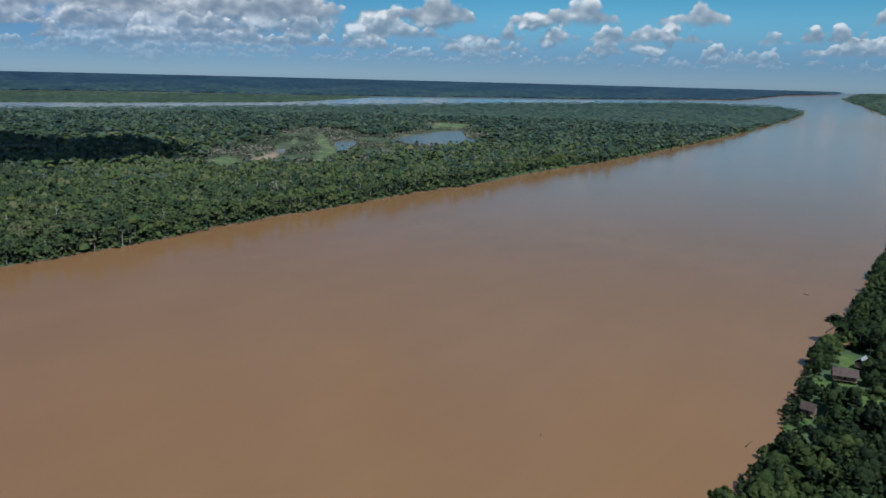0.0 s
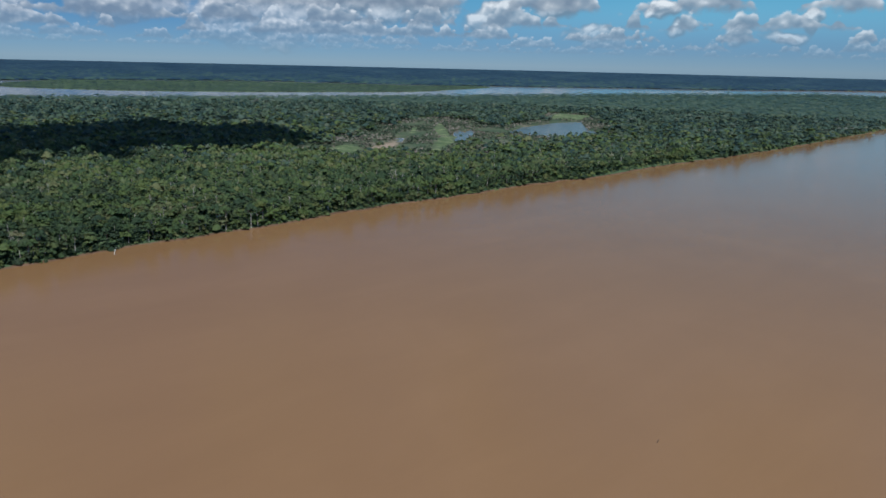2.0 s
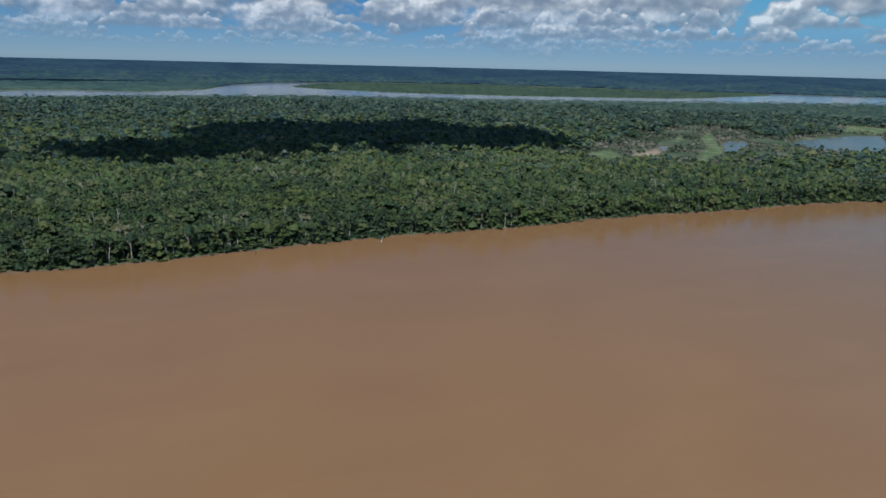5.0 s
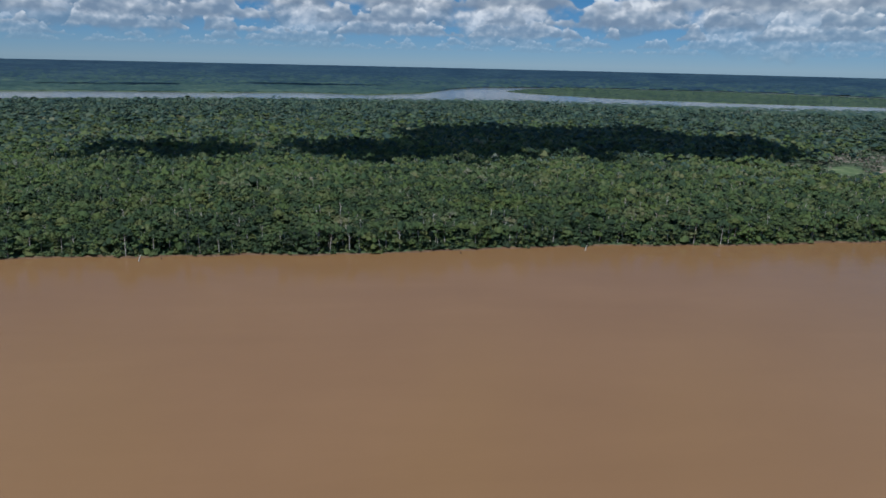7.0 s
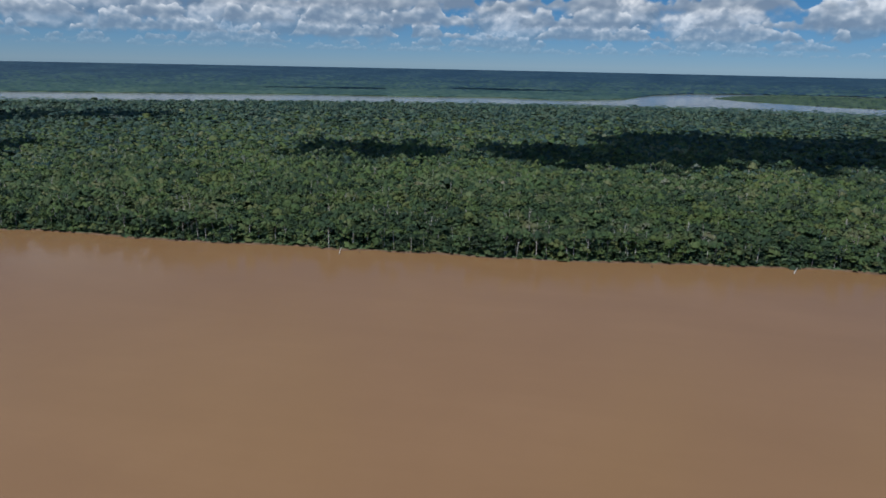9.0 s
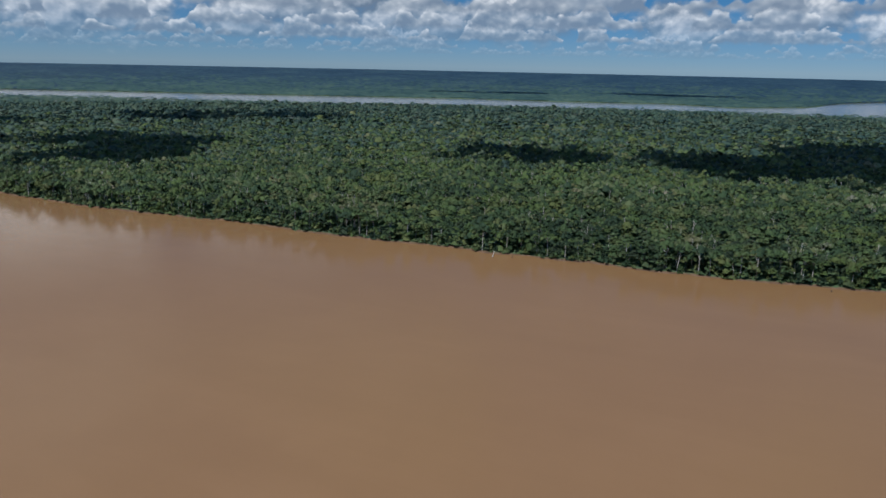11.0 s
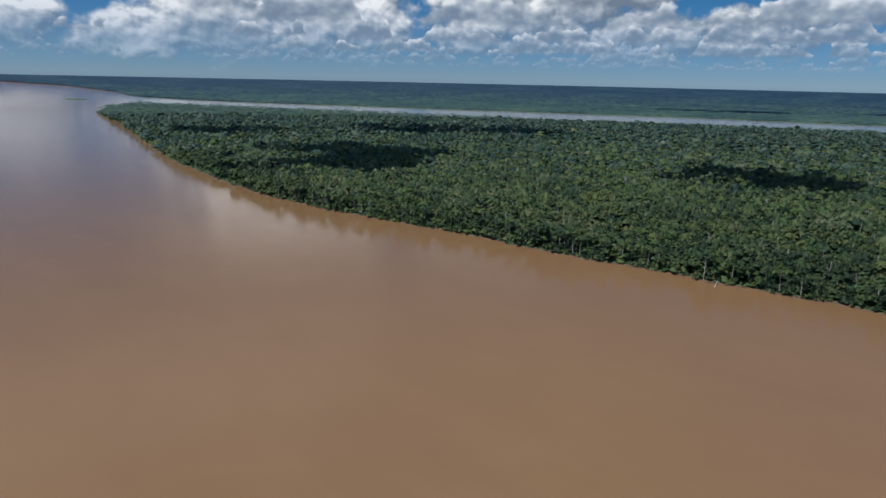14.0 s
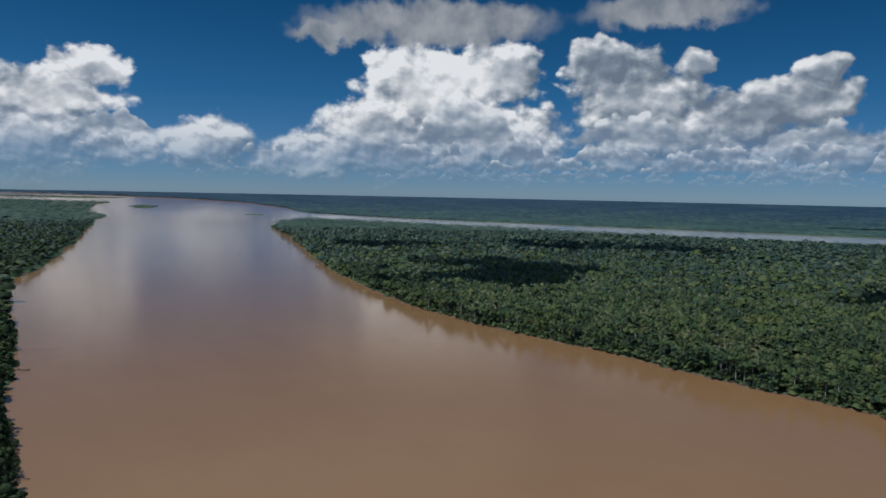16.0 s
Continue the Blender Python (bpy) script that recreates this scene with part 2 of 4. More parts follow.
def material(name, rough=0.8, spec=0.3):
    m = bpy.data.materials.new(name)
    m.use_nodes = True
    g = Graph(m.node_tree)
    b = m.node_tree.nodes["Principled BSDF"]
    b.inputs["Roughness"].default_value, b.inputs["Specular IOR Level"].default_value = rough, spec
    return m, g, b


def bump(g, b, height, strength, distance):
    n = g.node("ShaderNodeBump")
    n.inputs["Strength"].default_value, n.inputs["Distance"].default_value = strength, distance
    g.put(n.inputs["Height"], height)
    g.put(b.inputs["Normal"], n.outputs[0])


def foliage(name, stops, spec=0.25, fresh=None, vary=1.0, olive=0.0):
    """Leaves: a tint a tree, a finer tint a clump, some light through them."""
    m, g, b = material(name, 0.62, spec)
    tint = g.node("ShaderNodeAttribute", attribute_name="tint").outputs["Fac"]
    geo = g.node("ShaderNodeNewGeometry")
    pos = geo.outputs["Position"]
    broad = g.noise(pos, 0.006, 3.0, 0.6)
    isl = geo.outputs["Random Per Island"]
    f = g.math("ADD", tint, g.math("MULTIPLY_ADD", broad, 1.0 * vary, -0.5 * vary))
    f = g.math("ADD", f, g.math("MULTIPLY_ADD", g.noise(pos, 0.028, 2.0), 0.8 * vary, -0.40 * vary))
    f = g.math("ADD", f, g.math("MULTIPLY_ADD", isl, 0.16, -0.08))
    leafy = g.noise(pos, 0.85, 4.0, 0.75)
    f = g.math("ADD", f, g.math("MULTIPLY_ADD", leafy, 0.7, -0.35))
    bump(g, b, leafy, 1.0, 1.3)
    col = g.ramp(f, stops)
    if fresh:
        where = g.math("ADD", g.noise(pos, 0.011, 3.0, 0.6), g.math("MULTIPLY_ADD", tint, 0.5, -0.21))
        col = g.mix(g.smooth(where, 0.46, 0.68, 0.0, 0.75), col, (*fresh, 1.0))
    # some kinds of tree are more olive than the rest
    kind = g.math("FRACT", g.math("MULTIPLY", tint, 9.7))
    col = g.mix(g.smooth(kind, 0.55, 0.75, 0.0, olive), col, g.mix(1.0, col, (1.30, 1.02, 1.08, 1.0), "MULTIPLY"))
    g.put(b.inputs["Base Color"], col)
    tr = g.node("ShaderNodeBsdfTranslucent")
    g.put(tr.inputs[0], col)
    mx = g.node("ShaderNodeMixShader")
    mx.inputs[0].default_value = 0.34
    g.put(mx.inputs[1], b.outputs[0]), g.put(mx.inputs[2], tr.outputs[0])
    g.put(m.node_tree.nodes["Material Output"].inputs[0], mx.outputs[0])
    return m


LEAF = foliage("rainforest_leaves", [(0.05, (0.038, 0.070, 0.038)), (0.30, (0.060, 0.107, 0.048)), (0.55, (0.094, 0.150, 0.056)),
                                     (0.78, (0.138, 0.180, 0.086)), (1.0, (0.270, 0.275, 0.205))], fresh=(0.115, 0.174, 0.050), olive=0.7)
# blue tint in this and the next two: air haze painted into leaf colour
LEAF_BACK_HAZE = foliage("hazed_rainforest_leaves", [(0.05, (0.034, 0.075, 0.065)), (0.30, (0.053, 0.102, 0.080)), (0.55, (0.078, 0.134, 0.094)),
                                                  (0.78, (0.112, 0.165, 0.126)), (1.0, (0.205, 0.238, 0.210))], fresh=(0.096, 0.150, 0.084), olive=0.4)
LEAF_FAR_HAZE = foliage("far_hazed_leaves", [(0.15, (0.014, 0.043, 0.075)), (0.5, (0.025, 0.063, 0.100)), (0.85, (0.052, 0.102, 0.118))], vary=0.45)
LEAF_SHORE_HAZE = foliage("far_shore_hazed_leaves", [(0.15, (0.026, 0.066, 0.068)), (0.5, (0.054, 0.110, 0.096)), (0.85, (0.104, 0.164, 0.118))], vary=0.55)
LEAF_NEAR = foliage("riverside_leaves", [(0.05, (0.020, 0.040, 0.015)), (0.5, (0.043, 0.079, 0.024)), (1.0, (0.095, 0.138, 0.039))])
SHRUB = foliage("marsh_shrubs", [(0.10, (0.034, 0.060, 0.034)), (0.35, (0.064, 0.088, 0.052)), (0.55, (0.135, 0.135, 0.100)), (0.8, (0.26, 0.235, 0.195))])
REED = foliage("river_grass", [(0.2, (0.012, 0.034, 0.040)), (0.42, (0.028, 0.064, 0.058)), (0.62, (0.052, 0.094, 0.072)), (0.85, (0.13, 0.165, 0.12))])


def make_bark():
    m, g, b = material("pale_bark", 0.85, 0.2)
    pos = g.node("ShaderNodeNewGeometry").outputs["Position"]
    n = g.noise(g.vec("MULTIPLY", pos, (1.0, 1.0, 0.25)), 3.0, 4.0)
    g.put(b.inputs["Base Color"], g.ramp(n, [(0.3, (0.24, 0.225, 0.20)), (0.7, (0.54, 0.52, 0.48))]))
    return m


BARK = make_bark()


def make_dead():
    m, g, b = material("bleached_dead_wood", 0.85, 0.2)
    pos = g.node("ShaderNodeNewGeometry").outputs["Position"]
    g.put(b.inputs["Base Color"], g.ramp(g.noise(pos, 2.0, 4.0), [(0.3, (0.30, 0.27, 0.23)), (0.7, (0.58, 0.55, 0.50))]))
    return m


DEAD = make_dead()


def make_soil():
    """Forest floor, orange clay along the shore, marsh grass in the swamp, mown grass by the houses."""
    m, g, b = material("forest_floor_and_clay", 0.9, 0.15)
    pos = g.node("ShaderNodeNewGeometry").outputs["Position"]
    n = g.noise(pos, 0.05, 6.0, 0.65)
    floor = g.ramp(n, [(0.3, (0.042, 0.074, 0.040)), (0.6, (0.066, 0.104, 0.050)), (0.8, (0.095, 0.115, 0.062))])
    clay = g.ramp(g.noise(pos, 0.15, 6.0, 0.65), [(0.3, (0.070, 0.044, 0.028)), (0.5, (0.125, 0.074, 0.045)), (0.75, (0.20, 0.125, 0.080))])
    wet = g.noise(pos, 0.02, 6.0, 0.68)
    marsh = g.ramp(wet, [(0.3, (0.035, 0.060, 0.034)), (0.48, (0.060, 0.085, 0.046)), (0.60, (0.10, 0.108, 0.07)), (0.75, (0.21, 0.185, 0.14))])
    lawn = g.ramp(g.noise(pos, 0.2, 5.0, 0.65), [(0.3, (0.050, 0.095, 0.028)), (0.7, (0.105, 0.150, 0.050))])

    def share(name, lo, hi, torn=1.0, size=0.25):
        f = g.node("ShaderNodeAttribute", attribute_name=name).outputs["Fac"]
        return g.smooth(g.math("ADD", f, g.math("MULTIPLY_ADD", g.noise(pos, size, 5.0, 0.7), torn * 2, -torn)), lo, hi)

    col = g.mix(share("shore", 1.3, 3.4, 1.6), clay, floor)
    col = g.mix(share("swamp", -1.0, 3.0), col, marsh)
    dried = g.ramp(g.noise(pos, 0.05, 6.0, 0.7), [(0.3, (0.16, 0.125, 0.090)), (0.6, (0.30, 0.235, 0.175)), (0.8, (0.37, 0.31, 0.25))])
    grass = g.ramp(g.noise(pos, 0.04, 6.0, 0.7), [(0.3, (0.045, 0.078, 0.036)), (0.5, (0.088, 0.125, 0.056)), (0.66, (0.20, 0.23, 0.12))])
    col = g.mix(share("mud", -4.0, 10.0, 26.0, 0.045), col, dried)
    col = g.mix(share("meadow", 0.0, 8.0, 34.0, 0.045), col, grass)
    col = g.mix(share("lawn", -0.5, 1.0), col, lawn)
    g.put(b.inputs["Base Color"], col)
    bump(g, b, g.noise(pos, 0.4, 5.0), 0.6, 0.8)
    return m


def make_water():
    m, g, b = material("muddy_river_water", 0.12, 0.5)
    pos = g.node("ShaderNodeNewGeometry").outputs["Position"]
    swirl = g.noise(pos, 0.006, 5.0, 0.6, distortion=1.2)
    fine = g.noise(pos, 0.03, 4.0, 0.6)
    flow = g.node("ShaderNodeCombineXYZ")
    g.put(flow.inputs[0], g.vec("DOT_PRODUCT", pos, (0.0045, -0.0050, 0.0), out=1))
    g.put(flow.inputs[1], g.vec("DOT_PRODUCT", pos, (0.030, 0.027, 0.0), out=1))
    streak = g.noise(flow.outputs[0], 1.0, 5.0, 0.65, distortion=0.6)
    f = g.math("ADD", g.math("MULTIPLY", swirl, 0.5), g.math("MULTIPLY", fine, 0.15))
    f = g.math("ADD", f, g.math("MULTIPLY", streak, 0.35))
    silt = g.ramp(f, [(0.3, (0.192, 0.107, 0.049)), (0.5, (0.205, 0.115, 0.053)), (0.72, (0.224, 0.127, 0.060))])
    # grey painted into the back channel's colour in place of reflected sky
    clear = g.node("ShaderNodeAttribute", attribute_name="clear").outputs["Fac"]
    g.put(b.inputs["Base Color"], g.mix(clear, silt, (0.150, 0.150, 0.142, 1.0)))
    b.inputs["IOR"].default_value = 1.33
    ripple = g.math("ADD", g.noise(pos, 0.9, 5.0, 0.7), g.math("MULTIPLY", g.noise(pos, 0.06, 3.0), 2.0))
    bump(g, b, ripple, 0.16, 0.25)
    return m


def make_pond_water():
    m, g, b = material("clear_pond_water", 0.24, 0.5)
    pos = g.node("ShaderNodeNewGeometry").outputs["Position"]
    g.put(b.inputs["Base Color"], g.ramp(g.noise(pos, 0.02, 3.0), [(0.3, (0.07, 0.085, 0.075)), (0.7, (0.13, 0.14, 0.12))]))
    b.inputs["IOR"].default_value = 1.33
    return m


SOIL, WATER, POND_WATER = make_soil(), make_water(), make_pond_water()

# ---- plan of land and water: (degrees left of +y, metres from the middle of the river by the camera) ----
EYE_H = 120.0
RISE_FROM = 2600.0


def lift(r):
    """The far country climbs gently towards the skyline."""
    return 78.0 * np.clip((np.asarray(r) - RISE_FROM) / 2250.0, 0, None) ** 2


def polar(points):
    return np.array([(-math.sin(radians(a)) * r, math.cos(radians(a)) * r) for a, r in points])


ISLAND = polar([(53.2, 3400), (54.1, 2870), (57.3, 1939), (61.4, 1425), (67.2, 1090), (73.3, 895), (79.2, 772), (85.3, 684),
                (89.2, 639), (95.5, 582), (101.8, 535), (106.5, 511), (112.5, 488), (118, 468), (124.8, 454), (136.9, 442),
                (143.5, 446), (150.3, 456), (156.2, 478), (163, 502), (169.7, 541), (176.5, 592), (182, 656), (186.3, 743),
                (190.4, 872), (193.3, 1055), (195.2, 1390), (196.5, 1770), (198.2, 2297), (197.5, 2700), (195.4, 2951)]
               + [(188.4, 2690), (180.5, 2480), (174.8, 2310), (171.9, 2290), (163.8, 2170), (154, 2170), (143.7, 2200),
                  (132.5, 2265), (122.3, 2380), (104.5, 2400), (92.3, 2640), (84.7, 2890), (74.8, 3280), (62, 3740), (55, 3700)])
FAR_SHORE = polar([(51.6, 4850), (55.1, 4664), (58.1, 4212), (61.3, 4138), (70.6, 3880), (75, 3835), (85.6, 3700), (99.2, 3715),
                   (104.6, 3755), (114.2, 3690), (120.5, 3572), (124.2, 3492), (126.5, 3260), (128, 2900), (132.7, 2690),
                   (138.6, 2790), (143.0, 2720), (154, 2770), (163.8, 2790), (172, 2870), (180.5, 3010), (188.4, 3190),
                   (194.8, 3500), (196.5, 3880), (199.6, 4303), (204.6, 4589), (209.6, 4720), (213.3, 4800), (217, 4840), (226, 4880),
                   (226, 7000), (200, 7500), (170, 7500), (140, 7500), (110, 7500), (80, 7500), (51, 7000)])
MID_ISLAND = polar([(122, 3200), (120.3, 3400), (116.9, 3620), (105, 3650), (99.1, 3610), (92.2, 3560), (87, 3640), (85.5, 3560),
                    (92.2, 3040), (96.2, 2963), (104.5, 2840), (113.2, 2860), (120.2, 3060)])
NEAR_SHORE = np.concatenate([
    polar([(50, 4900), (51.1, 4516), (49.7, 3964), (48.3, 3432), (46, 2900), (43, 2200), (43, 1300), (44.5, 900), (46.4, 636),
           (47.2, 512), (48.2, 415), (48.4, 385), (48.9, 370), (49.1, 344), (49.9, 287), (50.4, 259), (51.5, 234), (53.1, 214), (54.5, 195)]),
    np.array([(-100, 43), (0, -72), (90, -165)]),
    polar([(214.5, 307), (214.9, 339), (215.4, 397), (215.6, 463), (215.4, 551), (215.5, 712), (215.8, 899), (215.5, 1032),
           (213.1, 1339), (212.1, 1664), (210.7, 2753), (210.0, 3091), (211.2, 3400), (210.9, 3947), (209.8, 4138), (216.6, 4290),
           (225, 4400), (236, 4600), (250, 7000), (280, 7000), (310, 7000), (340, 7000), (10, 7000), (40, 7000)])])
ISLET = polar([(208.7, 3843), (207.6, 3920), (206.4, 3871), (207.0, 3720), (207.9, 3700)])
SPIT = polar([(216.7, 4610), (214.7, 4600), (211.5, 4560), (208.6, 4500), (211.5, 4446), (214.7, 4490), (216.7, 4520)])
SANDBAR = polar([(200.6, 3262), (199.6, 3300), (198.7, 3240), (199.6, 3215)])
POND = polar([(83.9, 1325), (83.2, 1450), (81.6, 1520), (80.1, 1616), (78.5, 1653), (77.9, 1458), (76.6, 1392), (77.5, 1300), (80.9, 1255)])
POOL = polar([(88.8, 1130), (88.2, 1180), (88.3, 1290), (87.9, 1340), (87.5, 1300), (87.0, 1360), (86.7, 1262), (87.3, 1200), (87.4, 1145)])
POOL_2 = polar([(93.0, 1110), (92.7, 1219), (92.3, 1138), (92.6, 1080)])
BACKWATER = polar([(103.6, 3565), (101, 3600), (99, 3625), (98.6, 3600), (101, 3565), (103.4, 3535)])
MARSH_AREA = polar([(100.9, 1040), (97.9, 1240), (95.8, 1380), (92.7, 1580), (90.5, 1642), (87.8, 1662), (86.0, 1528), (84.6, 1470), (83.2, 1583),
                    (81.0, 1900), (77.5, 1889), (74.7, 1554), (75.9, 1195), (80.8, 1100), (84.9, 985), (87.6, 890), (90.3, 895), (95.7, 878),
                    (99.6, 890), (100.9, 940)])
# open ground in the swamp: drying mud, and bright floating grass
MUD = [polar([(95.1, 1028), (93.6, 1104), (92.7, 1173), (92.5, 1120), (92.8, 1035), (94.6, 950)]), polar([(101.0, 1010), (99.6, 1040), (99.0, 1000), (100.4, 950)])]
MEADOWS = [polar([(90.1, 1085), (89.5, 1190), (88.2, 1225), (88.1, 1120), (89.2, 985), (90.2, 990)]),
           polar([(98.4, 1020), (96.6, 1062), (95.7, 1030), (95.9, 940), (98.1, 935)]),
           polar([(90.1, 1277), (89.8, 1503), (89.1, 1423), (88.5, 1232), (89.3, 1170)]),
           polar([(81.5, 1700), (80.2, 1900), (77.4, 1845), (78.5, 1665)]),
           polar([(92.0, 1250), (91.6, 1400), (91.1, 1330), (91.5, 1220)])]


CREEK = polar([(48.9, 398), (47.2, 383), (46.6, 377), (47.2, 373), (49.1, 384)])
LAWNS = [polar([(49.0, 322), (47.6, 318), (47.5, 300), (48.6, 296)]), polar([(50.2, 272), (49.2, 275), (48.9, 258), (50.2, 252)]),
         polar([(46.2, 318), (43.6, 312), (43.9, 297), (46.0, 299)]), polar([(47.8, 352), (46.8, 360), (45.6, 350), (46.4, 336), (47.3, 338)]),
         polar([(47.7, 327), (46.2, 330), (46.1, 308), (47.6, 309)]), polar([(49.2, 280), (48.2, 282), (48.2, 267), (49.1, 268)])]


def patch_distance(polys, pts):
    return np.max([inside_distance(p, pts) for p in polys], axis=0)


def lawn_distance(pts):
    return patch_distance(LAWNS, pts)


def inside_distance(poly, pts):
    """Metres from pts to the outline, positive inside."""
    best = np.full(len(pts), 1e9)
    odd = np.zeros(len(pts), bool)
    x, y = pts[:, 0], pts[:, 1]
    for (ax, ay), (bx, by) in zip(poly, np.roll(poly, -1, axis=0)):
        dx, dy = bx - ax, by - ay
        t = np.clip(((x - ax) * dx + (y - ay) * dy) / (dx * dx + dy * dy), 0, 1)
        best = np.minimum(best, np.hypot(x - ax - t * dx, y - ay - t * dy))
        cross = (ay > y) != (by > y)
        odd ^= cross & (x < ax + (y - ay) * dx / (dy if dy else 1e-9))
    return np.where(odd, best, -best)


def wiggle(pts):
    """Small bays and points along every shore."""
    x, y = pts[:, 0], pts[:, 1]
    r = np.hypot(x, y)
    a = np.sin(x * 0.021 + 1.3 * np.sin(y * 0.017)) + np.sin(y * 0.027 + 1.1 * np.sin(x * 0.013) + 2.0)
    b = np.sin(x * 0.093 + 2.0 * np.sin(y * 0.061)) + np.sin(y * 0.11 + 1.7 * np.sin(x * 0.071) + 1.0)
    c = np.sin(x * 0.39 + 1.8 * np.sin(y * 0.27)) + np.sin(y * 0.43 + 1.5 * np.sin(x * 0.31))
    return (a * 1.6 + b * 1.1) * np.clip(r / 500, 0.5, 1.5) + c * 0.55


def land_distance(pts):
    sd = np.max([inside_distance(p, pts) for p in (ISLAND, FAR_SHORE, MID_ISLAND, NEAR_SHORE, ISLET, SPIT, SANDBAR)], axis=0)
    for p in (POND, POOL, POOL_2, CREEK, BACKWATER):
        sd = np.minimum(sd, -inside_distance(p, pts))
    return sd + wiggle(pts)


def mesh_object(name, verts, faces, materials, index=None, smooth=True, tint=None):
    """One mesh from numpy arrays: verts (n, 3), faces (m, 3 or 4)."""
    me = bpy.data.meshes.new(name)
    n, k = faces.shape
    me.vertices.add(len(verts)), me.loops.add(n * k), me.polygons.add(n)
    me.vertices.foreach_set("co", np.ascontiguousarray(verts, dtype=np.float32).ravel())
    me.loops.foreach_set("vertex_index", np.ascontiguousarray(faces, dtype=np.int32).ravel())
    me.polygons.foreach_set("loop_start", np.arange(0, n * k, k, dtype=np.int32))
    for m in materials:
        me.materials.append(m)
    if index is not None:
        me.polygons.foreach_set("material_index", index.astype(np.int32))
    me.polygons.foreach_set("use_smooth", np.full(n, smooth))
    if tint is not None:
        me.attributes.new("tint", "FLOAT", "POINT").data.foreach_set("value", np.ascontiguousarray(tint, dtype=np.float32))
    me.update(calc_edges=True)
    me.validate()
    return new(name, me)


def polar_sheet(angles, radii):
    a, r = np.meshgrid(np.radians(angles), radii, indexing="ij")
    x, y = -np.sin(a) * r, np.cos(a) * r
    i, j = np.meshgrid(np.arange(len(angles)), np.arange(len(radii) - 1), indexing="ij")
    nr = len(radii)
    i2 = (i + 1) % len(angles)
    faces = np.stack([i * nr + j, i2 * nr + j, i2 * nr + j + 1, i * nr + j + 1], -1).reshape(-1, 4)
    return np.stack([x.ravel(), y.ravel()], -1), r.ravel(), faces


def make_ground():
    angles = np.concatenate([np.arange(40, 222, 0.5), np.arange(222, 400, 3.0)])
    radii = np.concatenate([[2.0], np.arange(30, 180, 15), np.arange(180, 420, 6), np.arange(420, 1000, 10), np.arange(1000, 2000, 24), np.arange(2000, 2200, 40), np.arange(2200, 4000, 24), np.arange(4000, 4300, 50), np.arange(4300, 4880, 40), [4880, 4930]])
    xy, r, faces = polar_sheet(angles, radii)
    sd = land_distance(xy)
    rough = np.sin(xy[:, 0] * 0.13 + np.sin(xy[:, 1] * 0.09)) * np.sin(xy[:, 1] * 0.11)
    z = np.clip(sd * 0.35, -3.0, 2.0) + 0.25 * rough * (sd > 6) + lift(r)
    ob = mesh_object("ground", np.column_stack([xy, z]), faces[:, ::-1], [SOIL])
    for key, value in (("shore", np.where((inside_distance(ISLAND, xy) > -40) & (r < 2300) | (r < 420), sd, 20.0)), ("swamp", np.minimum(inside_distance(MARSH_AREA, xy), sd + 1)), ("lawn", lawn_distance(xy)),
                       ("meadow", patch_distance(MEADOWS, xy)), ("mud", patch_distance(MUD, xy))):
        ob.data.attributes.new(key, "FLOAT", "POINT").data.foreach_set("value", np.clip(value, -20, 20).astype(np.float32))
    return tagged(ob, "flat forest floor with orange clay river banks", "ground", kind="structure")


def make_river():
    angles = np.arange(0, 360, 1.5)
    radii = np.concatenate([[2.0], np.arange(60, 2500, 120), np.arange(2500, 4940, 40)])
    xy, r, faces = polar_sheet(angles, radii)
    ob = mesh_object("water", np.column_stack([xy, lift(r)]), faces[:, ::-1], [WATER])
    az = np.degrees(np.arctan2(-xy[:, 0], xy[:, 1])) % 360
    # mask for the painted sky grey: far water of the back channel
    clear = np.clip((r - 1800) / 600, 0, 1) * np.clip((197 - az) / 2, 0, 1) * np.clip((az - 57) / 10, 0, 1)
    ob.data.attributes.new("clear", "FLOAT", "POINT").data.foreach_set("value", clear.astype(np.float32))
    return tagged(ob, "wide calm river of muddy brown water", "river", kind="structure")


make_ground()
make_river()


def make_pond(poly, label):
    """A still sheet of water inside a hollow of the ground."""
    bm = bmesh.new()
    c = poly.mean(0)
    bm.faces.new([bm.verts.new((*(c + (p - c) * 1.12), 0.05)) for p in poly])
    bmesh.ops.recalc_face_normals(bm, faces=bm.faces)
    me = bpy.data.meshes.new("pond")
    bm.to_mesh(me)
    bm.free()
    me.materials.append(POND_WATER)
    if me.polygons[0].normal.z < 0:
        me.flip_normals()
    return tagged(new("pond", me), label, "pond", kind="structure")


make_pond(POND, "still pond that mirrors the blue sky")
make_pond(POOL, "shallow green pool in the swamp")
make_pond(POOL_2, "narrow pool in the swamp")

# ---- forest ----
rng = np.random.default_rng(7)


